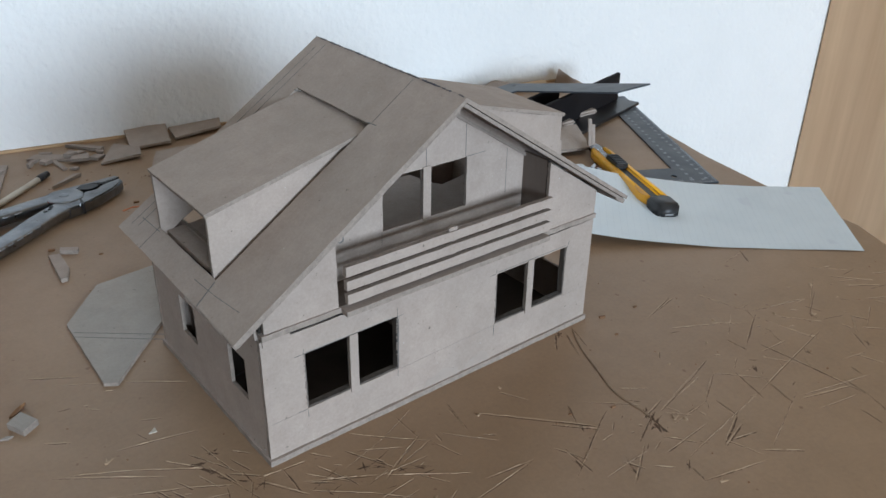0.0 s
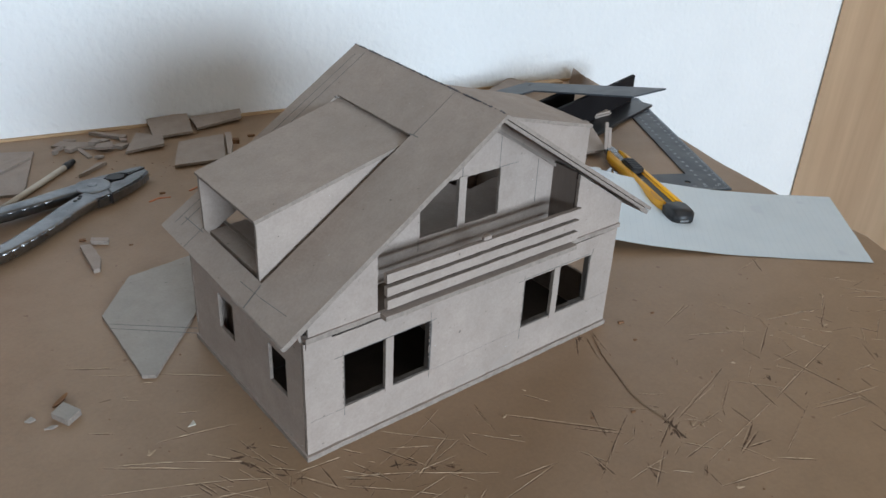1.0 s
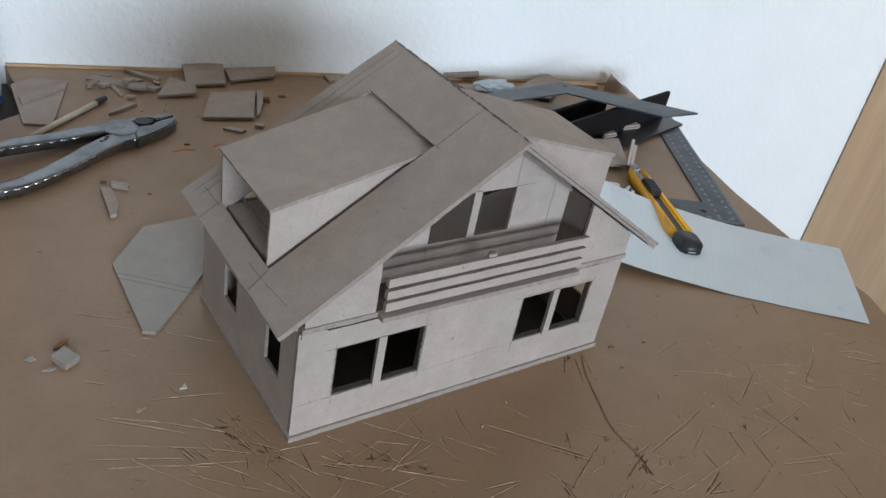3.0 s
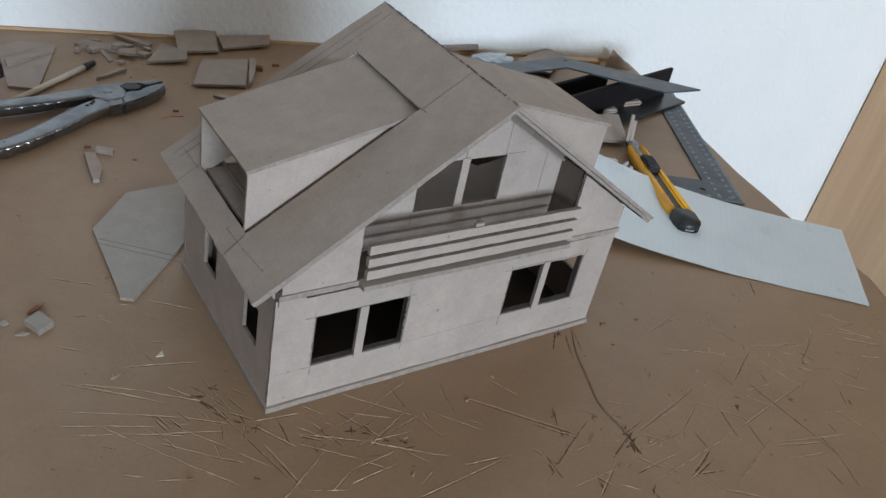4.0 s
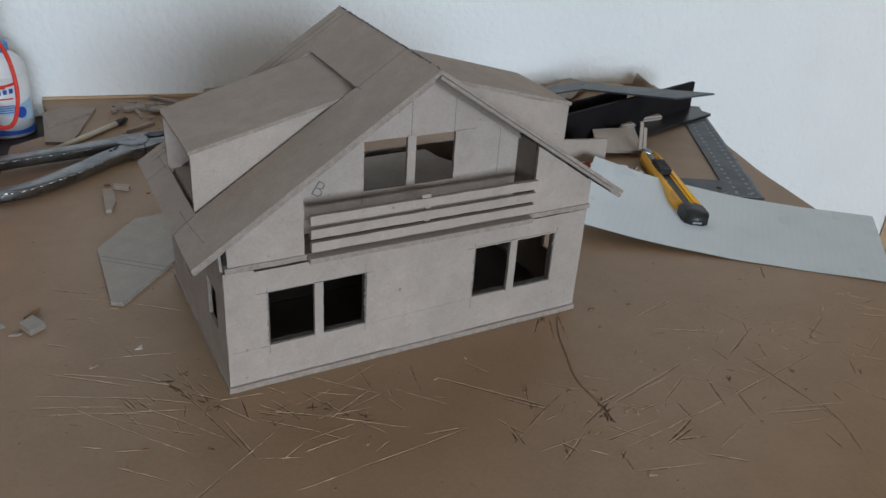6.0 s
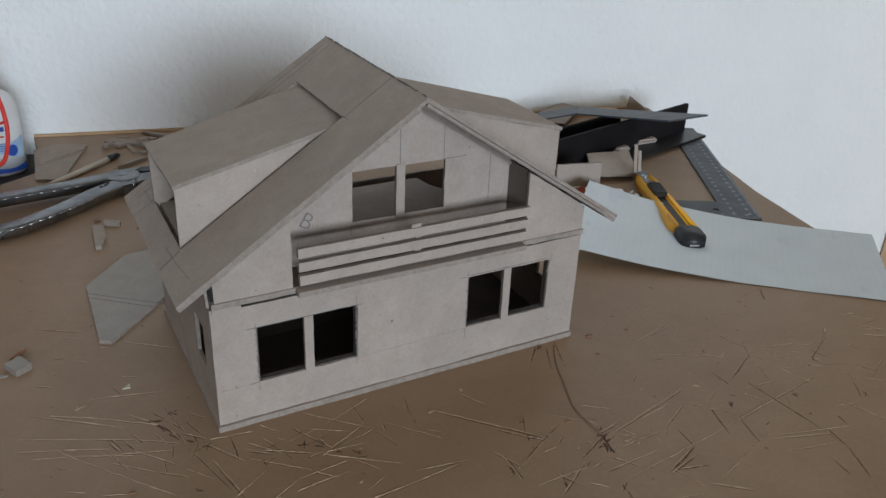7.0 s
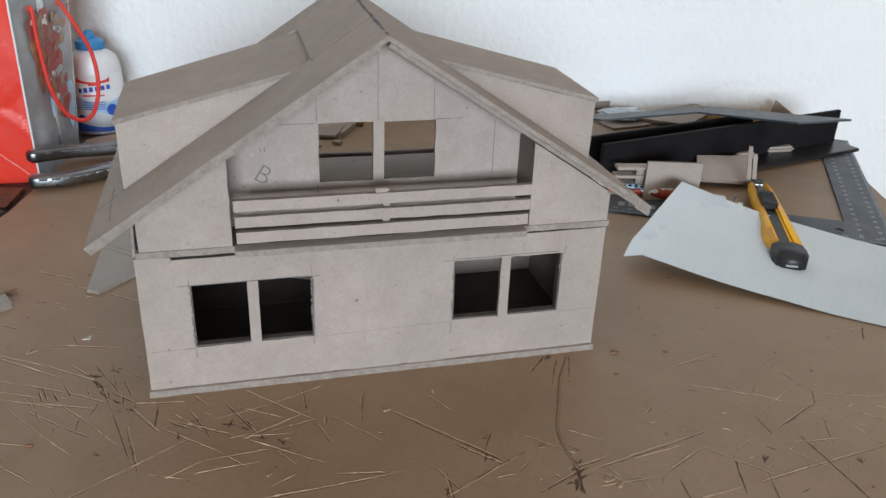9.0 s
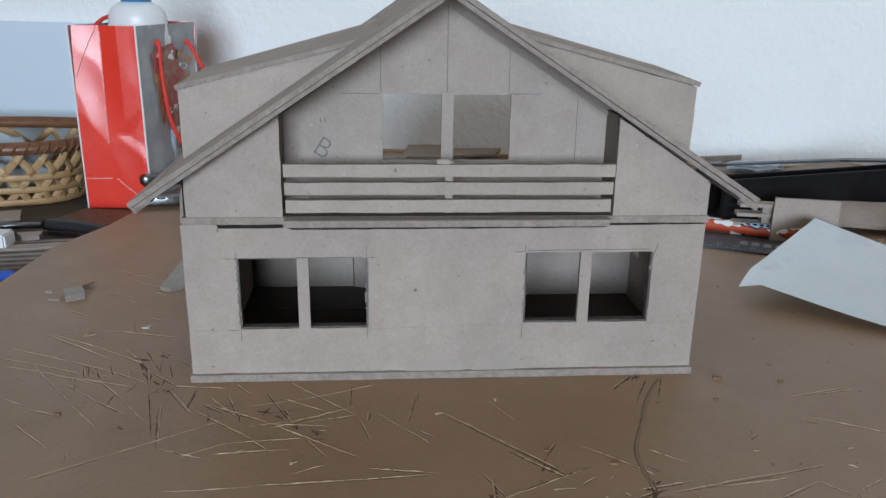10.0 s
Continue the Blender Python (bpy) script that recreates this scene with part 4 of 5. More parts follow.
scrap([(60.6, 413), (83.4, 449.7), (99, 425.8), (93.4, 409.6)], 0.4, lift=(4, 0.8, 0), label="triangular cardboard offcut tilted on small scraps")
scrap([(13.2, 460.3), (22.8, 468.2), (59.4, 441.2), (57.6, 433.1), (39.3, 440.7)], 0.3, 2.0, label="long narrow cardboard sliver")
scrap([(49.6, 475.7), (55.4, 473.8), (75.7, 451.7), (70.9, 446.4)], 0.3, 3.0, label="cardboard strip near the wall")
scrap([(26.6, 473.5), (36.2, 467.9), (34.3, 463.4), (25.7, 469)], 0, 2)
scrap([(41.2, 431.6), (53.8, 422.2), (57.6, 434.9), (45, 438.8)], 2.4, 2.2, lift=(2, 1, 0), label="small cardboard block on the scrap heap")
hrnd = random.Random(4)
for x, y, r, z in ((46, 443.3, 6, 2.3), (24.8, 443.7, 5, 0), (61.4, 429.3, 7, 0), (53.6, 450.4, 5, 0.2), (69, 442.8, 5, 0), (40.4, 416.1, 4, 0), (17.1, 451.1, 4, 0), (11.4, 444, 3, 0)):
    pts = [(x + r * hrnd.uniform(0.6, 1.3) * math.cos(k * 1.57 + hrnd.uniform(-0.4, 0.4)), y + 0.7 * r * hrnd.uniform(0.6, 1.3) * math.sin(k * 1.57 + hrnd.uniform(-0.4, 0.4))) for k in range(4)]
    scrap(pts, z, hrnd.uniform(2, 4), label="small ragged cardboard bit on the scrap heap", lift=(1.5, hrnd.uniform(-1, 1), 0.5))
scrap([(29.6, 447.2), (33.5, 447.2), (35.5, 421.7), (31.7, 419.9)], 0, 1.6)
scrap([(13.5, 384.6), (34.6, 402.5), (40.4, 400.6), (23.1, 389)], 0, 3.0, label="short cardboard stick bent at one end")
scrap([(-22.3, 265.3), (-25.1, 227.6), (-21.2, 227.6), (-16.3, 240.8), (-15.4, 263.3)], 0, 3.0, label="pointed cardboard wedge on the board")
scrap([(-14.4, 268), (-4.6, 261.3), (-2.7, 266), (-12.5, 272.7)], 0, 3.0, label="small cardboard chip beside a wedge")
scrap([(93.2, 341.7), (105, 331.3), (110.8, 334.9), (100, 343.4)], 0, 2.2, label="small grey cardboard chip on the board")
scrap([(120.4, 341.2), (126.2, 336.5), (129.1, 341), (123.2, 344.8)], 0, 3.0, label="tiny grey cardboard cube on the board")
scrap([(147.6, 391), (153.5, 387.3), (155.3, 391.8), (149.5, 394.7)], 0, 4, label="tiny dark chip beside a square", mat=CRUMB)
scrap([(-86.8, 98.4), (-82, 88.2), (-74.2, 93.2), (-79.3, 104)], 0, 3.4, label="small cardboard block on the bare board", mat=CARD_COOL)
scrap([(-98.3, 102.6), (-96.2, 100.4), (-93.4, 101.2), (-94.6, 104.4)], 0, 1.0, label="thin grey cardboard flake on the board", mat=CARD_COOL)
scrap([(-92.2, 91.6), (-88.5, 89.9), (-86, 91), (-88.6, 92.4)], 0, 0.9, label="thin grey cardboard flake on the board", mat=CARD_COOL)
sliver = bmesh.new()
for k in range(9):
    t = k / 8
    c, w = Vector((-84.2 + 8.8 * t, 106.2 + 5.2 * t, 0.2 + 1.6 * t * t)), 0.25 + 1.25 * math.sin(math.pi * t) ** 0.8
    row = [sliver.verts.new(c + Vector((-0.5 * w * q, 0.86 * w * q, h + 0.35 * q * q))) for h in (0, 0.4) for q in (-1, 0, 1)]
    if k:
        for a, b in ((0, 1), (1, 2), (2, 5), (5, 4), (4, 3), (3, 0)):
            sliver.faces.new((prior[a], prior[b], row[b], row[a]))
    prior = row
solo("wood_splinter", sliver, SHAVING, "curled brown wood splinter beside a small block", "splinter")
scrap([(-35.6, 54.2), (-31.6, 57.4), (-31.9, 53.6)], 0.1, 0.5, label="tiny pale paper triangle on the board", name="paper_chip", mat=STICK)
scrap([(233.1, 438.9), (249.5, 436.7), (246, 420.5), (231.6, 424.5)], 0, 3, label="small cardboard scrap near the wall")
# scraps behind the house, along the wall
scrap([(369.1, 397.7), (420.7, 392.9), (418.5, 353.1), (379.5, 346.7)], 0.2, 2, label="flat cardboard sheet near the wall")
scrap([(412.3, 366), (489, 395.1), (497.5, 373.3), (451.4, 339.7)], 1.5, 2.5, lift=(6, 0.5, 1), label="slanted cardboard sheet near the wall")
scrap([(359, 414.2), (366.5, 419.4), (405.7, 413.1), (401.3, 404.2)], 2.5, 4, lift=(4, 1, 0), label="curled cardboard strip by the wall", mat=CARD_DIM)
solo("wood_strip", obox((486, 377.2), (541.3, 365.4), 12, 6, 0), BATTEN, "short raw wood strip at the wall", "wood strip")
bm = panel([(0, 0), (34, 0), (4, 20)], [], lambda a, b, c: (551 + a * 0.93 - 2 * c, 361 - a * 0.35 - 2 * c, b), 4, 0.1)
solo("cardboard_scrap", bm, CARD, "triangular cardboard offcut standing on edge", "cardboard scrap", "loose cardboard scraps")


def crumple(cx, cy, z, rx, ry, rz, seed, n=3):
    bm = bmesh.new()
    bmesh.ops.create_icosphere(bm, subdivisions=n, radius=1)
    for v in bm.verts:
        d = 1 + 0.45 * noise.noise(v.co * 2.2 + Vector((seed, 0, 0))) + 0.2 * noise.noise(v.co * 6 + Vector((0, seed, 0)))
        q = v.co * d
        v.co = Vector((cx + q.x * rx, cy + q.y * ry, max(z, z + rz * (0.6 + q.z))))
    return bm


solo("plastic_wrap", crumple(400.5, 373.5, 4.5, 24, 15, 5, 3.1), PLASTIC_BAG, "crumpled thin white plastic wrap by the wall", "plastic wrap")

# ---- cutter knife on the sheet of paper ----
KT, KH = Vector((356.6, 53.4, 0)), Vector((414.6, 176.5, 0))
KU = (KH - KT).normalized()
KS = Vector((-KU.y, KU.x, 0))
KB = 2.2


def kn(a, b, c):
    """Along the knife from its tail, across it to the left, and up."""
    return KT + KU * a * 0.945 + KS * b * 0.98 + Vector((0, 0, KB + c * 0.85))


def knife_bar(outline, z0, z1, bevel=1.2):
    bm = bmesh.new()
    vs = [bm.verts.new((x, y, z0)) for x, y in outline]
    f = bm.faces.new(vs)
    r = bmesh.ops.extrude_face_region(bm, geom=[f])
    for v in [g for g in r["geom"] if isinstance(g, bmesh.types.BMVert)]:
        v.co.z = z1
    if bevel:
        bmesh.ops.bevel(bm, geom=bm.edges[:], offset=bevel, segments=2, affect="EDGES")
    for v in bm.verts:
        v.co = kn(*v.co)
    return bm


knife = thing("cutter_knife", kn(75, 0, 0), "yellow and black plastic snap-off cutter knife on paper", "cutter knife")
part("body_half", knife_bar([(16, 3.7), (17, 6.6), (24, 10.4), (31, 12.2), (46, 11.6), (60, 9.6), (130, 8.4), (140, 7), (141, 3.7)], 0, 11, 1.1), YELLOW, knife, "yellow plastic shell", True)
part("body_half", knife_bar([(141, -3.7), (140, -7), (130, -8.4), (60, -9.6), (30, -10), (17, -9.6), (16, -3.7)], 0, 11, 1.1), YELLOW, knife, "yellow plastic shell", True)
part("core", knife_bar([(10, -4), (10, 4), (138, 4), (138, -4)], 0.6, 8, 0.3), BLACK, knife)
part("blade_channel", knife_bar([(24, -3.6), (24, 3.6), (110, 3.6), (110, -3.6)], 8.0, 8.6, 0.1), BLACK, knife, "black slot along the back")
part("tail_cap", knife_bar([(0, -7.5), (0, 7.5), (5, 10.2), (19, 10.4), (24, 6), (24, -6), (19, -10.4), (5, -10.2)], 0.2, 12, 1.6), BLACK, knife, "black plastic end cap", True)
part("blade", knife_bar([(112, -2.6), (112, 2.6), (146, 2.8), (150, 0), (146, -2.8)], 8.0, 9.2, 0.1), STEEL, knife, "bright steel blade")
part("slider", knife_bar([(88, -5.5), (86, 0), (88, 5.5), (112, 5.5), (114, 0), (112, -5.5)], 9, 14.5, 1.0), BLACK, knife, "black ribbed slider")
for a in (91, 95, 99, 103, 107):
    part("slider_rib", knife_bar([(a, -4.6), (a, 4.6), (a + 1.6, 4.6), (a + 1.6, -4.6)], 14.3, 15.3, 0.2), BLACK, knife)
part("nose", knife_bar([(138, -5.5), (138, 5.5), (152, 4.5), (156, 0), (152, -4.5)], 3, 9.5, 0.6), STEEL, knife, "bent steel blade guide")
# Darker yellow patch paints the shade of a finger recess.
part("grip_recess", knife_bar([(25, 5.4), (27, 8.6), (33, 10.2), (45, 8.6), (50, 5.6)], 10.6, 11.2, 0.1), material("shaded_yellow_recess", (0.55, 0.25, 0.01), (0.5, 0.22, 0.01), 60, 0.5), knife)
part("cap_slot", knife_bar([(-0.4, -3.5), (-0.4, 3.5), (0.2, 3.5), (0.2, -3.5)], 3.6, 5.2, 0), STEEL, knife)

# sheet of ruled paper, lifted at one end
bm = bmesh.new()
NX, NY = 40, 16
pa, pb, pc, pd = Vector((427.3, -60, 0.2)), Vector((510.9, 19.2, 0.2)), Vector((338.7, 155.9, 0.2)), Vector((260.6, 80.7, 0.2))
grid = []
for i in range(NX + 1):
    row = []
    for j in range(NY + 1):
        s, v = i / NX, j / NY
        p = (pa * (1 - v) + pb * v) * (1 - s) + (pd * (1 - v) + pc * v) * s
        under = 2.0 * math.exp(-((s - 0.55) / 0.25) ** 2) * v
        p.z += (12 + 10 * v) * max(0, (s - 0.4) / 0.6) ** 1.7 + under + 0.5 * noise.noise(Vector((s * 6, v * 4, 0))) + 0.5
        p.z -= 5 * max(0.0, 1 - math.hypot((1 - s) * 220, v * 105) / 11)     # bent corner
        row.append(bm.verts.new(p))
    grid.append(row)
uvl = bm.loops.layers.uv.new("UVMap")
idx = {grid[i][j]: (i / NX, j / NY) for i in range(NX + 1) for j in range(NY + 1)}
for i in range(NX):
    for j in range(NY):
        f = bm.faces.new((grid[i][j], grid[i + 1][j], grid[i + 1][j + 1], grid[i][j + 1]))
        for lp in f.loops:
            lp[uvl].uv = idx[lp.vert]
sheet = solo("paper_sheet", bm, PAPER, "white ruled paper sheet curling up at one end", "paper", smooth=True)
sol = sheet.modifiers.new("thickness", "SOLIDIFY")
sol.thickness, sol.offset, sol.use_rim = 0.00015, -1, False

# ---- set squares and dark angle bar ----
SA, SB = Vector((0.527, 0.85, 0)), Vector((-0.85, 0.527, 0))
SC = Vector((452, 75, 0))


def flat_sq(a, b, c):
    return SC + SA * a + SB * b + Vector((0, 0, 0.1 + 1.4 * c))


sq = thing("set_square", (452, 75, 0), "blue-grey metal set square lying flat on the board", "set square", "set squares")
part("blade", panel([(0, 0), (245, 0), (245, 27), (33, 28), (21, 205), (-12, 205)], [[(15 + 3 * math.cos(k), 33 + 3 * math.sin(k)) for k in (0, 1, 2, 3, 4, 5)]], flat_sq, 40, 0), SQUARE, sq)


ticks = bmesh.new()


def add_strip(bm, lay, a0, a1, b0, b1, h=0.12):
    vs = [bm.verts.new(Vector(lay(a, b, 1)) + Vector((0, 0, h * c))) for c in (0, 1) for a, b in ((a0, b0), (a1, b0), (a1, b1), (a0, b1))]
    for f in ((4, 5, 6, 7), (0, 1, 5, 4), (1, 2, 6, 5), (2, 3, 7, 6), (3, 0, 4, 7)):
        bm.faces.new([vs[i] for i in f])


for k in range(240):
    add_strip(ticks, flat_sq, k + 2, k + 2.25, 0.3, 4.5 if k % 10 == 0 else (3.2 if k % 5 == 0 else 2.0))


def skew_arm(a, b, c):
    return flat_sq(a - 0.0585 * b, b, c)


for k in range(195):
    add_strip(ticks, skew_arm, 0.3, 4.5 if k % 10 == 0 else (3.2 if k % 5 == 0 else 2.0), k + 5, k + 5.25)
for k in range(23):
    for q in (0, 1.9):
        add_strip(ticks, flat_sq, k * 10 + 8 + q, k * 10 + 8.9 + q, 6, 8.6)
        add_strip(ticks, flat_sq, k * 10 + 8 + q, k * 10 + 8.9 + q, 19, 21.5)
for k in range(19):
    for q in (0, 1.9):
        add_strip(ticks, skew_arm, 6, 8.6, k * 10 + 9 + q, k * 10 + 9.9 + q)
for k in range(6):
    add_strip(ticks, skew_arm, 13, 20, 140 + k * 7, 144.5 + k * 7)
part("scale_print", ticks, PRINT, sq, "fine white graduations and bars")

C0 = Vector((457, 330, 22))
E1, E2 = Vector((0.2395, -0.9515, 0.193)), Vector((-119, -1, -4)).normalized()
EN = E1.cross(E2).normalized()
EN = EN if EN.z > 0 else -EN


def top_sq(a, b, c):
    return C0 + E1 * a + E2 * b + EN * (1.5 * c)


sq2 = thing("set_square", (457, 330, 22), "dark blue-grey set square resting tilted on the angle bar", "set square", "set squares")
part("blade", panel([(-12, -10), (152, 2), (146, 42), (30, 30), (32, 122), (-4, 120)], [[(4 + 2.2 * math.cos(k), 4 + 2.2 * math.sin(k)) for k in (0, 1, 2, 3, 4, 5)]], top_sq, 40, 0), SQUARE, sq2)

BU = Vector((-0.97, -0.243, 0)).normalized()
BN = Vector((0.243, -0.97, 0)).normalized()
B0 = Vector((558, 276, 0))


def bar(a, b, z):
    return B0 + BU * a + BN * b + Vector((0, 0, z))


def bar_box(a0, a1, b0, b1, z0, z1):
    bm = bmesh.new()
    vs = [bm.verts.new(bar(a, b, z)) for z in (z0, z1) for a, b in ((a0, b0), (a1, b0), (a1, b1), (a0, b1))]
    for f in ((3, 2, 1, 0), (4, 5, 6, 7), (0, 1, 5, 4), (1, 2, 6, 5), (2, 3, 7, 6), (3, 0, 4, 7)):
        bm.faces.new([vs[i] for i in f])
    bmesh.ops.recalc_face_normals(bm, faces=bm.faces[:])
    bmesh.ops.bevel(bm, geom=bm.edges[:], offset=0.5, segments=2, affect="EDGES")
    return bm


angle = thing("angle_bar", bar(130, 0, 1.6), "long dark steel angle bar standing on the board", "angle bar")
part("web", bar_box(0, 262, -2, 2, 1.7, 33), DARKSTEEL, angle)
part("flange", bar_box(-4, 262, 2, 25, 1.7, 4.7), SATIN, angle)
part("web", bar_box(70, 262, -34, -30.5, 1.7, 28), DARKSTEEL, angle)
part("flange", bar_box(70, 262, -30.4, -2.1, 1.7, 4.5), DARKSTEEL, angle)
bits = ((488, 258, 14, 7), (448, 247, 10, 6))
for x, y, w, h in bits:
    solo("white_chip", box(x - w, x + w, y - 6, y + 6, 4.8, 4.8 + 4.6, 1.9), CARD, "pale cardboard chip on the dark angle bar", "chip", "chips on the angle bar")

# cardboard and glue tube beside the house
bm = panel([(0, 0), (39, 0), (39, 27), (0, 27)], [], lambda a, b, c: (323 + a * 0.968 + b * 0.1 + 0.5 * c, 178 - a * 0.255 + b * 0.15 + 2.3 * c, 1.6 + b), 5, 0.1)
solo("cardboard_scrap", bm, CARD, "square cardboard offcut standing against others", "cardboard scrap", "loose cardboard scraps")
scrap([(378, 198.7), (419, 186.8), (438.8, 223.9), (396.1, 232)], 1.8, 2.4, lift=(12, 0.2, 1), label="cardboard offcut tilted on the set square")
for k in range(4):
    solo("cardboard_strip", obox((304 + k, 196 - k), (337, 188), 9, 2.2, 1.8 + k * 6.4), CARD, "narrow cardboard strip in a small stack", "cardboard scrap", "loose cardboard scraps")
    if k < 3:
        solo("cardboard_strip", obox((322, 192), (338, 188), 8, 4.1, 4.05 + k * 6.4), CARD_DIM, "short cardboard spacer between stacked strips", "cardboard scrap", "loose cardboard scraps")
for dx, tz in ((0, 37), (5, 31)):
    bm = bmesh.new()
    vs = [bm.verts.new((x, y, z)) for z, o in ((11.8, 0), (tz, 3)) for x, y in ((406.7 + dx - o, 179.4), (409.1 + dx - o, 178.0), (410.1 + dx - o, 180.0), (407.7 + dx - o, 181.4))]
    for f in ((3, 2, 1, 0), (4, 5, 6, 7), (0, 1, 5, 4), (1, 2, 6, 5), (2, 3, 7, 6), (3, 0, 4, 7)):
        bm.faces.new([vs[i] for i in f])
    solo("cardboard_strip", bm, CARD, "small cardboard sliver standing by the knife nose", "cardboard scrap", "loose cardboard scraps")
T0, T1 = Vector((272, 214, 5.9)), Vector((362, 163, 5.9))
gt = thing("glue_tube", (309, 184, 1.6), "red and white squeezed glue tube with ribbed cap", "glue tube")
tp = [T0.lerp(T1, k / 10) for k in range(11)]
part("tube_body", tube(tp, [4.1, 4.3, 4.3, 4.2, 4.3, 4.2, 4.1, 4.2, 4.1, 3.9, 3.0], 18), TUBERED, gt, "red printed tube", True)


def tube_patch(t0, t1, a0, a1, mat, lift, label=""):
    """A printed patch wrapped part of the way round the tube, with a wavy outline."""
    ax = (T1 - T0).normalized()
    sd = ax.cross(Vector((0, 0, 1))).normalized()
    up = sd.cross(ax)
    bm = bmesh.new()
    g = []
    for i in range(9):
        t = t0 + (t1 - t0) * i / 8
        w = math.sin(math.pi * (0.12 + 0.76 * i / 8)) * (0.8 + 0.3 * math.sin(i * 2.1))
        m, h = (a0 + a1) / 2, (a1 - a0) / 2 * w
        g.append([bm.verts.new(T0.lerp(T1, t) + (sd * math.cos(m + h * q / 4) + up * math.sin(m + h * q / 4)) * (4.3 + lift)) for q in range(-4, 5)])
    for i in range(8):
        for q in range(8):
            bm.faces.new((g[i][q], g[i + 1][q], g[i + 1][q + 1], g[i][q + 1]))
    part("tube_print", bm, mat, gt, label, True)


for t0, t1, a0, a1 in ((0.01, 0.05, -0.3, 2.4), (0.07, 0.2, 0.5, 1.5), (0.14, 0.3, 1.0, 2.2), (0.26, 0.44, 0.2, 1.3), (0.34, 0.52, 1.2, 2.4), (0.58, 0.7, 0.0, 1.2), (0.66, 0.8, 0.9, 2.0), (0.84, 0.95, 0.2, 1.7)):
    tube_patch(t0, t1, a0, a1, WHITEP, 0.12 + 0.1 * t0)
tube_patch(0.4, 0.64, 0.3, 1.75, DARKSTEEL, 0.3, "dark oval mark")
tube_patch(0.43, 0.61, 0.5, 1.5, PALEBLUE, 0.4)
for k in range(4):
    tube_patch(0.45 + 0.04 * k, 0.48 + 0.04 * k, 0.75, 1.2, DARKSTEEL, 0.5)
TD = (T1 - T0).normalized()
part("cap", tube([T1 + TD * a for a in (1, 2.5, 14, 15.5)], [3.0, 3.7, 3.7, 3.0], 20), WHITEP, gt, "white ribbed screw cap")
for k in range(5):
    part("cap_rib", tube([T1 + TD * (4 + 2 * k), T1 + TD * (5 + 2 * k)], [3.95, 3.95], 20), WHITEP, gt)
solo("foil_end", crumple(375.1, 143, 1.6, 6, 5, 7, 8.2, 2), STEEL, "small crumpled foil scrap", "foil")

# ---- pliers ----
def prism(pts, z0, z1, bevel):
    """A solid of flat outline with rounded-over edges."""
    bm = bmesh.new()
    f = bm.faces.new([bm.verts.new((x, y, z0)) for x, y in pts])
    r = bmesh.ops.extrude_face_region(bm, geom=[f])
    for v in [g for g in r["geom"] if isinstance(g, bmesh.types.BMVert)]:
        v.co.z = z1
    bmesh.ops.recalc_face_normals(bm, faces=bm.faces[:])
    bmesh.ops.bevel(bm, geom=bm.edges[:], offset=bevel, segments=2, affect="EDGES")
    return bm


def flat_bar(path, widths, heights, bm=None):
    """A stamped bar with rounded corners along points: a width and a height at each."""
    bm = bm or bmesh.new()
    pts = [Vector(p) for p in path]
    rings = []
    for i, p in enumerate(pts):
        t = (pts[min(i + 1, len(pts) - 1)] - pts[max(i - 1, 0)]).normalized()
        sd = t.cross(Vector((0, 0, 1))).normalized()
        ring = []
        for k in range(16):
            a = 2 * math.pi * (k + 0.5) / 16
            c, q = math.cos(a), math.sin(a)
            ring.append(bm.verts.new(p + sd * widths[i] / 2 * math.copysign(abs(c) ** 0.5, c) + Vector((0, 0, heights[i] / 2 * math.copysign(abs(q) ** 0.5, q)))))
        rings.append(ring)
    for a, b in zip(rings, rings[1:]):
        for k in range(16):
            bm.faces.new((a[k], a[(k + 1) % 16], b[(k + 1) % 16], b[k]))
    bm.faces.new(rings[0][::-1])
    bm.faces.new(rings[-1])
    return bm


pl = thing("pliers", (0, 330, 0), "worn chrome combination pliers lying open on the board", "pliers")
near = part("jaw", prism([(1, 322), (7, 317), (17, 320), (26, 324.5), (38, 331.5), (50, 340.5), (57.5, 349), (57, 355), (49, 352.5), (41, 349), (35, 343.5), (28, 343), (16, 340)], 1.4, 9.6, 1.3), CHROME, pl, "chrome lower jaw with bevelled edge")
far = part("jaw", prism([(1, 344), (3, 352), (11, 358), (24, 360), (36, 360.5), (47, 362.5), (56, 362.8), (57.5, 358), (50, 356.2), (42, 353.5), (37, 356.5), (29, 357), (24, 352), (22, 343)], 1.6, 9.2, 1.0), CHROME, pl, "chrome upper jaw")
part("joint_plate", lathe(11.5, 341.5, [(13.4, 8.2), (13.6, 9.8), (13.0, 10.5), (11.8, 10.8)], 36), CHROME, pl, "flat worn round joint plate")
part("pivot", lathe(11.5, 341.5, [(3.6, 10.6), (3.4, 11.1), (2.8, 11.3)], 20), CHROME, pl, "flush rivet head")
# Black fillers stand in for the shade of hollow and jaw gap.
part("cutter_notch", lathe(31.6, 350.2, [(6.6, 8.8), (6.8, 9.9), (6.2, 10.0)], 26, None, 0.82), BLACK, near, "black disc painting the shade in the wire cutter hollow")
part("cutter_notch", prism([(40, 350.6), (47, 354.6), (55, 357.4), (57, 356.6), (48.5, 352.8), (42, 349.6)], 8.6, 9.9, 0.15), BLACK, far, "black strip painting the shade between the jaws")
for k in range(7):
    part("jaw_tooth", obox((45 + 1.7 * k, 351.0 + 0.75 * k), (45.7 + 1.7 * k, 353.0 + 0.75 * k), 0.7, 0.8, 9.3), CHROME, near)
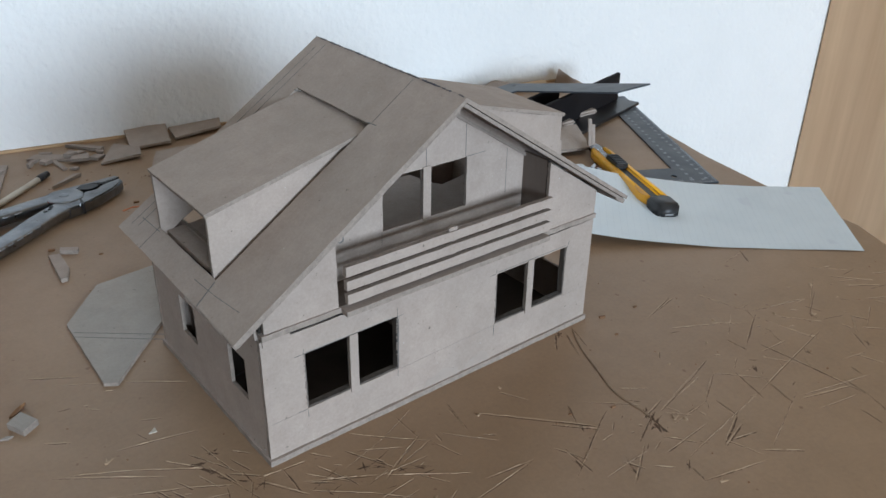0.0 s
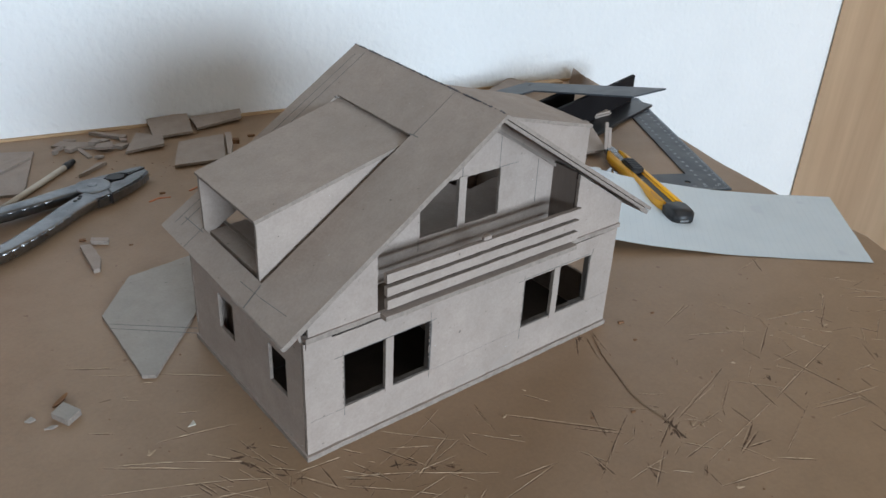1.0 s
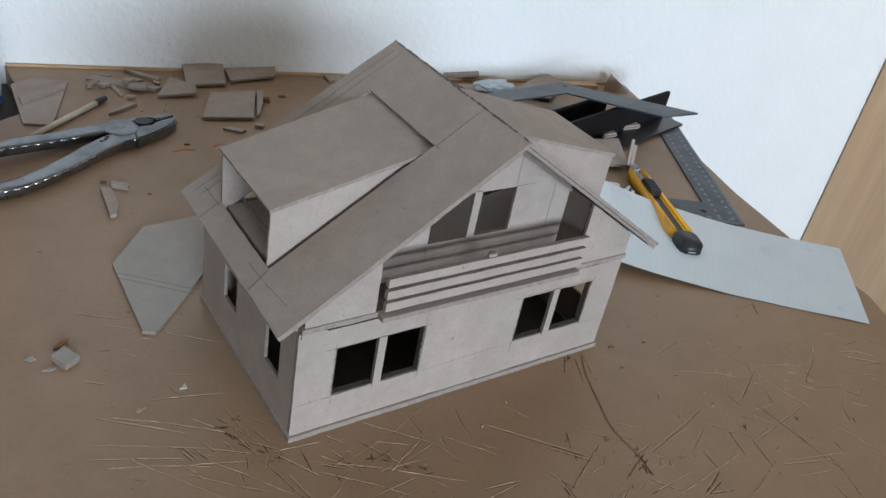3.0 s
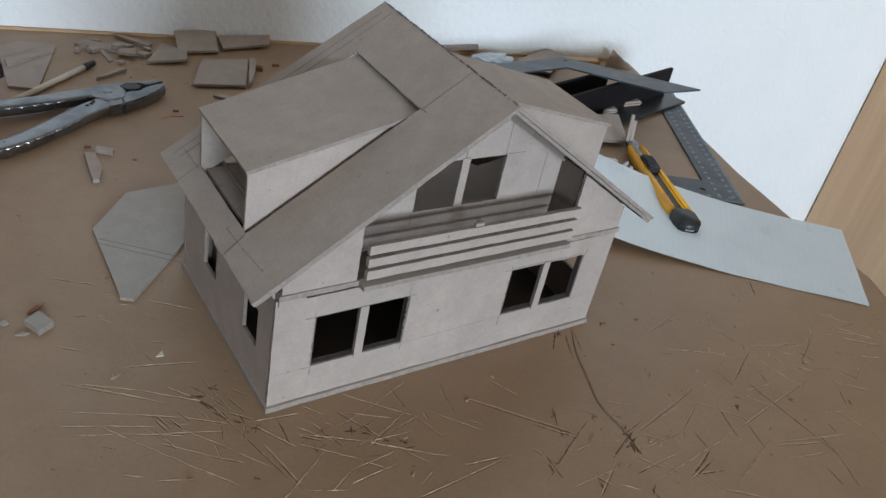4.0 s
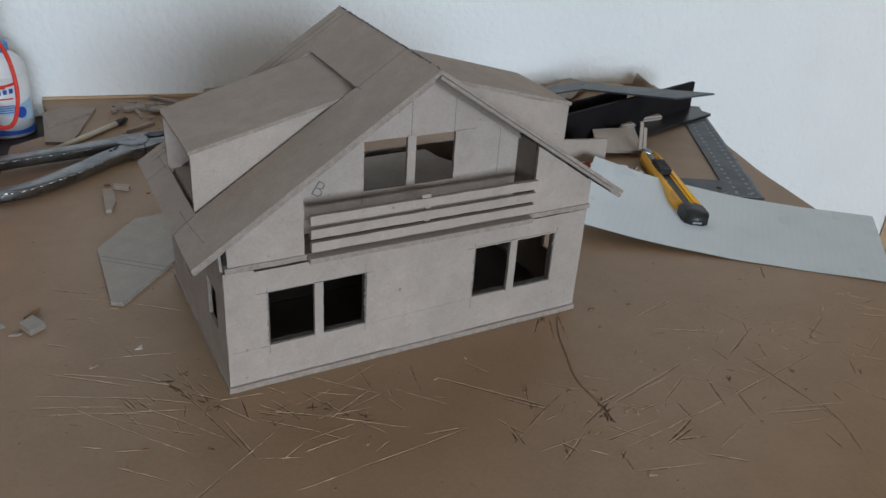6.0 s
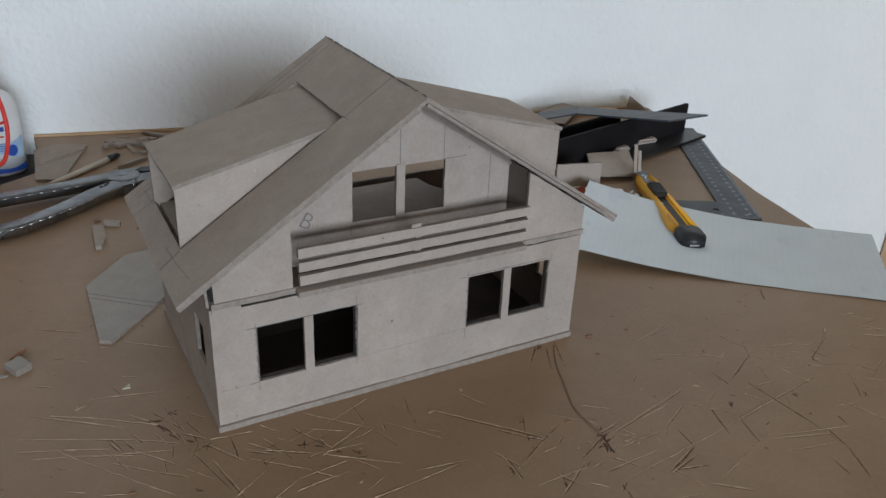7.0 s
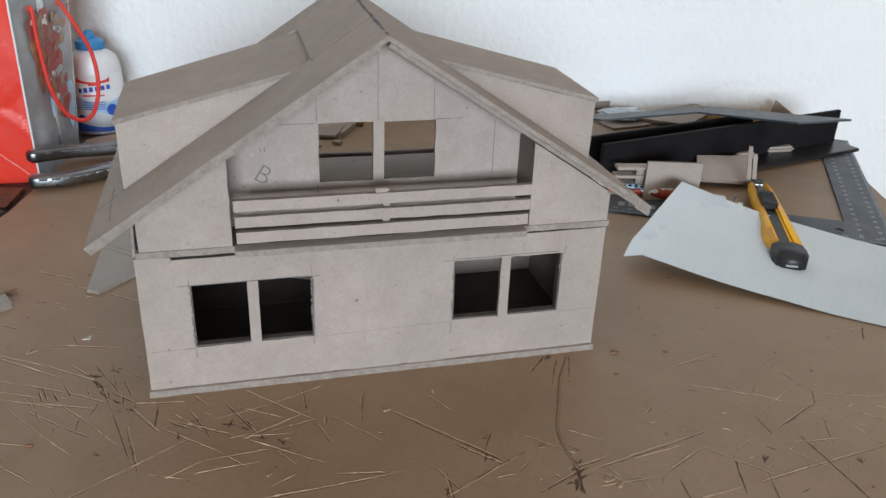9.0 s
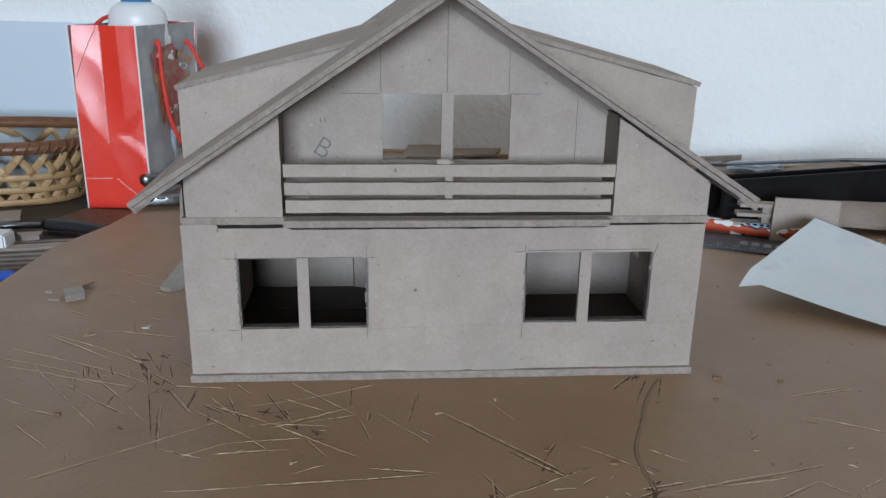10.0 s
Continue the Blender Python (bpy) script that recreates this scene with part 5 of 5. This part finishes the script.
part("joint_seam", prism([(17.6, 319.2), (19.4, 320), (20.4, 331), (18.8, 331.4)], 2.0, 9.95, 0.15), BLACK, near, "dark seam of the joint")
for x, y in ((-4, 322.5), (-7.5, 320), (-2, 326)):
    part("stamped_mark", lathe(x, y, [(1.3, 9.6), (1.4, 11.1), (1.1, 11.2)], 12, None, 0.7), BLACK, near, "dark stamped mark")


def plier_handle(path, w0, w1, side, first, count):
    """One handle: a tapering bar whose edge is rolled into a row of scallops."""
    pts = spline(path, 8)
    n = len(pts) - 1
    ws = [w0 + (w1 - w0) * k / n for k in range(n + 1)]
    ws[-1], ws[-2] = w1 * 0.45, w1 * 0.85
    ob = part("handle", flat_bar(pts, ws, [9.0 if 0 < k < n else 5.0 for k in range(n + 1)]), CHROME, pl, "scuffed chrome handle", True)
    for k in range(count):
        q = first + (0.96 - first) * k / count
        i = min(int(q * n), n - 1)
        p = pts[i].lerp(pts[i + 1], q * n - i)
        t = (pts[i + 1] - pts[i]).normalized()
        sd = t.cross(Vector((0, 0, 1))).normalized() * side
        w = ws[i] / 2
        arc = [p + sd * (w - 1.6 + 2.0 * math.sin(math.pi * u / 6)) + t * 8.0 * (u / 6 - 0.5) + Vector((0, 0, 2.2)) for u in range(7)]
        part("grip_scallop", tube(arc, [0.5, 0.6, 0.7, 0.8, 0.7, 0.6, 0.5], 8), CHROME, ob)
    return ob


plier_handle([(6, 346, 6.2), (-14, 341, 6.6), (-36, 334, 7.4), (-60, 328, 8.4), (-82, 321, 9.6), (-106, 308, 11)], 14.5, 10.5, -1, 0.3, 9)
plier_handle([(8, 328, 5.9), (-12, 315, 6), (-34, 297, 6), (-56, 281, 6), (-76, 271, 6), (-98, 268, 6.2)], 17.5, 10, -1, 0.3, 11)
sv = thing("wooden_stick", (-16.5, 382.4, 0), "thin white stick with a dark tip beside the pliers", "stick")
part("shaft", tube([(-62.1, 341.5, 2.6), (9.5, 406.7, 2.6)], [2.4, 2.4], 10), STICK, sv, "", True)
part("tip", tube([(8.6, 405.8, 2.7), (11.5, 408.5, 2.9), (18.2, 414.7, 2.9)], [2.6, 3.0, 2.4], 10), BLACK, sv, "dark grey tip", True)

# ---- glue bottles, gift bag, basket ----


def bottle(cx, cy, z, h, r, label, top=0.6):
    k0 = top / 0.6
    b = thing("glue_bottle", (cx, cy, z), label, "glue bottle", "glue bottles")
    part("body", lathe(cx, cy, [(r * 0.9, z), (r, z + 2), *((r * k, z + h * (top + (0.83 - top) * q)) for k, q in ((1, 0.08), (0.99, 0.25), (0.95, 0.47), (0.84, 0.7), (0.66, 0.85), (0.5, 0.94), (0.44, 1)))], 36, None, 0.75), WHITEP, b, "white plastic body", True)
    cap = part("cap", lathe(cx, cy, [(r * 0.5, z + h * 0.825), (r * 0.5, z + h * 0.9), (r * 0.44, z + h * 0.915), (r * 0.26, z + h * 0.925)], 28), BLUEP, b, "blue plastic screw cap", True)
    part("nozzle", lathe(cx, cy, [(r * 0.24, z + h * 0.92), (r * 0.22, z + h * 0.95), (r * 0.15, z + h * 0.985), (r * 0.1, z + h)], 20), BLUEP, cap, "", True)
    for k in range(24):
        a = 2 * math.pi * k / 24
        part("grip_ridge", tube([(cx + r * 0.5 * math.cos(a), cy + r * 0.5 * math.sin(a), z + h * q) for q in (0.83, 0.895)], 0.45, 5), BLUEP, cap)
    sleeve = part("label_sheet", lathe(cx, cy, [(r * 1.008, z + h * 0.03), (r * 1.012, z + h * 0.34), (r * 1.008, z + h * top)], 36, None, 0.755), WHITEP, b, "white label with blue and red print", True)

    def patch(a0, a1, low, high, mat, k=1.03, n=12):
        """A printed patch round the label; low and high give its height at each place along it."""
        bm = bmesh.new()
        rows = []
        for i in range(n + 1):
            q = i / n
            a = a0 + (a1 - a0) * q
            rows.append([bm.verts.new((cx + r * k * math.cos(a), cy + 0.775 * r * k * math.sin(a), z + h * k0 * zz)) for zz in (low(q), high(q))])
        for p, q in zip(rows, rows[1:]):
            bm.faces.new((p[0], q[0], q[1], p[1]))
        part("label_print", bm, mat, sleeve)

    def flat(v):
        return lambda q: v
    # red winged mark, two lines of blue bars, blue waves towards the foot
    patch(-2.15, -0.95, lambda q: 0.535 - 0.02 * math.sin(math.pi * q), lambda q: 0.57 - 0.045 * math.sin(math.pi * q) ** 0.6 + 0.012, REDP, 1.03, 16)
    patch(-1.72, -1.4, flat(0.5), flat(0.53), REDP, 1.034)
    for i in range(6):
        patch(-2.1 + i * 0.2, -1.97 + i * 0.2, lambda q, i=i: 0.43 + 0.006 * i, lambda q, i=i: 0.475 + 0.006 * i, DEEPBLUE, 1.04, 3)
    patch(-1.95, -1.2, flat(0.395), flat(0.41), REDP, 1.034)
    patch(-2.75, -0.4, lambda q: 0.22 + 0.05 * math.sin(5 * q), lambda q: 0.36 + 0.035 * math.sin(6 * q + 1), PALEBLUE, 1.032, 20)
    patch(-2.75, -0.4, flat(0.04), lambda q: 0.12 + 0.04 * math.sin(4 * q + 2), DEEPBLUE, 1.032, 20)
    for a0, wide, lo, hi in ((-1.2, 0.42, 0.2, 0.31), (-2.25, 0.3, 0.14, 0.21), (-2.6, 0.26, 0.4, 0.48)):
        dot = lambda q, lo=lo, hi=hi: (hi - lo) / 2 * math.sqrt(max(0.0, 1 - (2 * q - 1) ** 2))  # noqa: E731
        patch(a0, a0 + wide, lambda q, lo=lo, hi=hi, dot=dot: (lo + hi) / 2 - dot(q), lambda q, lo=lo, hi=hi, dot=dot: (lo + hi) / 2 + dot(q) + 0.001, DEEPBLUE, 1.045, 14)
    for k in range(4):
        patch(-2.0, -1.2, flat(0.33 - 0.022 * k), flat(0.338 - 0.022 * k), DEEPBLUE, 1.045, 5)
    return b


bottle(-76, 463, -15.8, 90, 23.5, "white glue bottle with blue cap and printed label")
bottle(-115, 374, -15.0, 186, 22.5, "larger white glue bottle standing in the gift bag", 0.735)

BF = [Vector(p) for p in ((-153.5, 329, 0), (-105, 329, 0), (-80, 420, 0), (-129, 420, 0))]
Z0, Z1 = -15.8, 122
bag = thing("gift_bag", (-116, 382, Z0), "small glossy red paper gift bag with picture side", "gift bag")


def at_height(p, v):
    """A corner of the bag at a share of its height: the rear corners are drawn in towards the foot."""
    if p is BF[2] or p is BF[3]:
        q = BF[1] if p is BF[2] else BF[0]
        return q.lerp(p, 0.74 + 0.26 * v)
    return p


def sheet_between(a, b, z0, z1, nu, nv, push, mat, name, label, th=0.5):
    """An upright paper sheet from a to b; push(u, v) moves it outwards."""
    bm = bmesh.new()
    n = Vector(((b - a).y, -(b - a).x, 0)).normalized()
    g = []
    for i in range(nu + 1):
        g.append([bm.verts.new(at_height(a, j / nv).lerp(at_height(b, j / nv), i / nu) + n * push(i / nu, j / nv) + Vector((0, 0, z0 + (z1 - z0) * j / nv))) for j in range(nv + 1)])
    for i in range(nu):
        for j in range(nv):
            bm.faces.new((g[i][j], g[i + 1][j], g[i + 1][j + 1], g[i][j + 1]))
    ob = part(name, bm, mat, bag, label, name != "gusset")
    so = ob.modifiers.new("thickness", "SOLIDIFY")
    so.thickness, so.use_rim = th * MM, False
    return ob


def gusset(u, v):
    """A folded side: one flat facet sinks to a sharp crease left of the middle and springs back, with small crumples."""
    def sunk(a):
        return max(0.0, 4.2 * (a - 0.43) + 9.5 * (v - 0.37))
    fold = -sunk(u) if u < 0.43 else -sunk(0.43) * max(0.0, 1 - (u - 0.43) / 0.28)
    flap = -9 * max(0.0, min(0.55 * (u - 0.55) - abs(v - 0.42) * 1.6, 0.12))
    dents = 1.2 * abs(noise.noise(Vector((u * 2.2 + 2, v * 3, 4))))
    return fold + flap - dents * min(1.0, v / 0.3)


sheet_between(BF[0], BF[1], Z0, Z1, 28, 56, gusset, REDGLOSS, "gusset", "glossy red folded side")
sheet_between(BF[2], BF[3], Z0, Z1, 28, 56, gusset, REDGLOSS, "gusset", "glossy red folded side")
picture = sheet_between(BF[1], BF[2], Z0, Z1, 16, 24, lambda u, v: 1.2 * noise.noise(Vector((u * 4, v * 4, 7))), SILVER, "picture_side", "silver-grey printed side with brown and red shapes")
sheet_between(BF[3], BF[0], Z0, Z1, 16, 24, lambda u, v: 1.2 * noise.noise(Vector((u * 4, v * 4, 3))), SILVER, "picture_side", "silver-grey printed side")
for p in BF:
    part("paper_edge", tube([at_height(p, v) + Vector((0, 0, Z0 + (Z1 + 0.2 - Z0) * v)) for v in (0, 0.5, 1)], 0.75, 6), WHITEP, bag, "white paper edge")
bm = bmesh.new()
bm.faces.new([bm.verts.new(at_height(p, 0) + Vector((0, 0, Z0 + 0.4))) for p in BF])
bmesh.ops.extrude_face_region(bm, geom=bm.faces[:])
part("bottom", bm, REDGLOSS, bag)
PN = Vector(((BF[2] - BF[1]).y, -(BF[2] - BF[1]).x, 0)).normalized()


def on_bag(u, z, out):
    return BF[1].lerp(at_height(BF[2], (z - Z0) / (Z1 - Z0)), u) + PN * out + Vector((0, 0, z))


def blot(u, z, ru, rz, mat, seed):
    bm = bmesh.new()
    ring = []
    for k in range(22):
        a = 2 * math.pi * k / 22
        d = 1 + 0.3 * noise.noise(Vector((math.cos(a) * 1.5, math.sin(a) * 1.5, seed)))
        ring.append((u + ru * d * math.cos(a), z + rz * d * math.sin(a)))
    vs = [bm.verts.new(on_bag(a, b, 1.6)) for a, b in ring]
    f = bm.faces.new(vs)
    r = bmesh.ops.extrude_face_region(bm, geom=[f])
    bmesh.ops.translate(bm, verts=[g for g in r["geom"] if isinstance(g, bmesh.types.BMVert)], vec=PN * (0.2 + 0.004 * seed))
    part("printed_shape", bm, mat, picture)


GOLD = material("tan_print", (0.5, 0.3, 0.12), (0.3, 0.14, 0.05), 200, 0.3)
prnd = random.Random(11)
for u, z, ru, rz, mat, sd in ((0.6, 84, 0.12, 9, ROSEPRINT, 31), (0.3, 80, 0.09, 11, BROWNPRINT, 32), (0.48, 74, 0.08, 7, ROSEPRINT, 33), (0.35, 66, 0.1, 20, BROWNPRINT, 2), (0.62, 64, 0.15, 13, ROSEPRINT, 3), (0.56, 46, 0.14, 9, ROSEPRINT, 4), (0.72, 34, 0.1, 14, ROSEPRINT, 8), (0.52, 56, 0.13, 3, WHITEP, 5), (0.58, 38, 0.12, 3.4, WHITEP, 6), (0.86, 30, 0.08, 20, PALEBLUE, 7)):
    blot(u, z, ru, rz, mat, sd)
for k in range(46):
    blot(min(max(prnd.gauss(0.42, 0.12), 0.24), 0.75), prnd.gauss(92, 8), prnd.uniform(0.025, 0.065), prnd.uniform(2, 6), prnd.choice((BROWNPRINT, BROWNPRINT, GOLD, ROSEPRINT, ROSEPRINT, WHITEP)), 10 + k)
for k in range(44):
    z = prnd.uniform(26, 84)
    blot(prnd.gauss(0.5 + 0.0022 * (84 - z), 0.1), z, prnd.uniform(0.02, 0.055), prnd.uniform(1.5, 5), prnd.choice((ROSEPRINT, ROSEPRINT, ROSEPRINT, BROWNPRINT, BROWNPRINT, SILVER)), 90 + k)
for k in range(14):
    blot(prnd.gauss(0.74, 0.05), prnd.gauss(90, 7), prnd.uniform(0.03, 0.06), prnd.uniform(1.5, 4), prnd.choice((WHITEP, SILVER, SILVER, GOLD)), 60 + k)
GN = Vector(((BF[1] - BF[0]).y, -(BF[1] - BF[0]).x, 0)).normalized()


def on_gusset(u, v):
    return BF[0].lerp(BF[1], u) + GN * (gusset(u, v) + 0.75) + Vector((0, 0, Z0 + (Z1 - Z0) * v))


# Pale tubes paint the highlights along the bag's folds.
CREASE_GLINT = material("red_crease_glint", (0.88, 0.6, 0.56), (0.75, 0.25, 0.2), 400, 0.3)
for line in ([(0.43, 0.37 + 0.06 * k) for k in range(11)], [(0.03 + 0.1 * k, 0.172) for k in range(5)], [(0.5, 0.172), (0.62, 0.13), (0.75, 0.09), (0.9, 0.035)], [(0.04, 0.73), (0.14, 0.82), (0.26, 0.91), (0.38, 0.99)]):
    part("crease", tube([on_gusset(u, v) for u, v in line], 0.35, 6), CREASE_GLINT, bag, "pale crease with its glint painted in")
cord = spline([on_bag(0.3, 107, -1), on_bag(0.3, 108, 2), on_bag(0.31, 84, 3), on_bag(0.37, 50, 5), on_bag(0.5, 29, 9), on_bag(0.66, 19, 15), on_bag(0.83, 21, 20), on_bag(0.95, 40, 22), on_bag(0.94, 66, 19), on_bag(0.84, 88, 12), on_bag(0.8, 106, 2), on_bag(0.79, 106, -1)], 8)
part("cord_handle", tube(cord, 1.7, 8), ROPE, bag, "red cord loop hanging down", True)
BK = lambda u, z, out: BF[3].lerp(BF[0], u) + Vector((0, 0, z))  # noqa: E731
cord = spline([BK(0.25, 112, 0), BK(0.25, 120, 0) + Vector((4, 0, 0)), BK(0.4, 126, 0) + Vector((6, 0, 0)), BK(0.6, 126, 0) + Vector((6, 0, 0)), BK(0.75, 118, 0) + Vector((4, 0, 0)), BK(0.75, 110, 0)], 6)
part("cord_handle", tube(cord, 1.7, 8), ROPE, bag, "", True)

# open cane basket on the lower desk
BX, BY, BRX, BRY, BZ0, BZ1 = -272, 391, 112, 66, -15.8, 30
basket = thing("cane_basket", (BX, BY, BZ0), "open-weave cane basket with thick brown rim", "basket")


def bk(a, t, out=0.0):
    k = 0.9 + 0.1 * t
    c, n = math.cos(a), math.sin(a)
    c, n = math.copysign(abs(c) ** 0.6, c), math.copysign(abs(n) ** 0.6, n)
    return Vector((BX + (BRX * k + out) * c, BY + (BRY * k + out) * n, BZ0 + (BZ1 - BZ0) * t))


NB = 26
rimp = [bk(2 * math.pi * k / 64, 1.0) for k in range(64)]
part("rim", tube(rimp, 4.6, 12, 1.0, None, True), CANE_RIM, basket, "thick bound brown rim", True)
part("rim_binding", tube([p + Vector((0, 0, 3.0)) for p in rimp], 2.6, 8, 1.0, None, True), CANE_RIM, basket, "", True)
for k in range(0, 64):
    p, q = rimp[k], rimp[(k + 1) % 64]
    d = Vector((p.x - BX, p.y - BY, 0)).normalized()
    part("rim_wrap", tube([p + d * 3.4 + Vector((0, 0, -3.4)), p.lerp(q, 0.4) + d * 5.2 + Vector((0, 0, 0.4)), p.lerp(q, 0.8) + d * 3.0 + Vector((0, 0, 4.4))], [0.9, 1.3, 0.9], 6), CANE_RIM, basket)
for t in (0.06, 0.28, 0.5):
    part("hoop", tube([bk(2 * math.pi * k / 64, t, 0.8) for k in range(64)], 0.8, 8, 3.4, None, True), CANE, basket, "", True)
for k in range(NB):
    for sgn in (1, -1):
        a0 = 2 * math.pi * k / NB
        path = [bk(a0 + sgn * 0.42 * t, t, 1.2 * sgn * math.sin(t * 18)) for t in (0.0, 0.2, 0.4, 0.6, 0.8, 1.0)]
        part("cane_strip", tube(path, [0.75] * 6, 8, 3.8), CANE, basket)
part("bottom", lathe(BX, BY, [(97, BZ0), (99, BZ0 + 2), (2, BZ0 + 2.2)], 40, None, 0.59), CANE, basket)
solo("plastic_bag", crumple(BX + 30, BY - 12, BZ0 + 4, 42, 34, 24, 1.7, 4), PLASTIC_BAG, "crumpled clear white plastic bag inside the basket", "plastic bag", smooth=True)
solo("plastic_bag", crumple(BX - 30, BY + 12, BZ0 + 4, 40, 32, 22, 5.7, 4), PLASTIC_BAG, "crumpled clear white plastic bag inside the basket", "plastic bag", smooth=True)
bm = room_box("p", -0.62, -0.105, 0.002, 0.008, -0.0158, 0.114, WHITEP, "", link=False)
solo("leaning_board", bm, material("pale_blue_white_board", (0.66, 0.74, 0.82), (0.62, 0.71, 0.79), 8, 0.35), "pale bluish white board leaning on the wall", "panel")

# odds and ends on the lower desk
cc = thing("corrugated_card", (-170, 198, -16), "dark corrugated cardboard sheet on the lower desk", "cardboard")
part("backing", panel([(-225, 132), (-120, 146), (-120, 245), (-225, 231)], [], lambda a, b, c: (a, b, -15.9 + 1.2 * c), 9, 0.3), DESKM, cc, "dark backing sheet")
for k in range(32):
    y = 137 + k * 3.05
    path = [(-224 + 26 * q + 0.2 * k, y - 3 + 3.5 * q + hrnd.uniform(-0.25, 0.25), -13.9) for q in range(5)]
    path[-1] = (-120.5, path[-1][1], -13.9)
    part("ridge", tube(path, [hrnd.uniform(0.75, 1.05) for _ in path], 7, 0.9), CORR if k % 3 else CARD_DIM, cc)
bm = panel([(-163, 286), (-152, 316), (-112, 308), (-117, 270), (-150, 274)], [], lambda a, b, c: (a, b, -15.8 + 3.2 * c), 3, 0.7)
solo("brown_block", bm, BROWNMAT, "reddish brown rough fibre board by the bag", "wood block")
hd = thing("screwdriver", (-150, 258, -15.8), "black handled tool lying on the lower desk", "tool")
grip_path = spline([(-160, 265, -11), (-155, 264, -10.5), (-138, 258, -10), (-120, 250, -10.5), (-112, 246, -11)], 5)
part("handle", tube(grip_path, [3.2, 4.4] + [5.2] * (len(grip_path) - 4) + [5.0, 3.6], 14, 0.85), BLACK, hd, "black plastic handle", True)
part("collar", tube([(-163, 265.4, -11), (-158, 264.8, -11)], [3.3, 3.9], 12), DARKSTEEL, hd, "", True)
part("shank", tube([(-222, 266, -12), (-162, 265.3, -11.2)], [2.0, 2.3], 10), CHROME, hd, "", True)
scrap([(-214, 292), (-192, 300), (-184, 278), (-207, 268)], -11.5, 2.4, label="cardboard offcut on the lower desk")
scrap([(-172, 243), (-156, 246), (-154, 235), (-164, 232)], -12.6, 3, label="cardboard offcut on corrugated card")
scrap([(-196, 214), (-128, 226), (-127, 220), (-150, 212), (-194, 207)], -12.6, 1.6, label="long thin cardboard sliver on corrugated card")
solo("white_block", box(-192, -166, 212, 228, -12.6, -2.5, 1.2), WHITEP, "white eraser-like block on corrugated card", "block")
solo("blue_pen", tube([(-205, 132, -9.5), (-204, 132.4, -9.5), (-139, 157, -9.5), (-137, 157.8, -9.5)], [1.5, 3, 3, 1.8], 12), DEEPBLUE, "blue plastic pen on corrugated card", "pen", smooth=True)
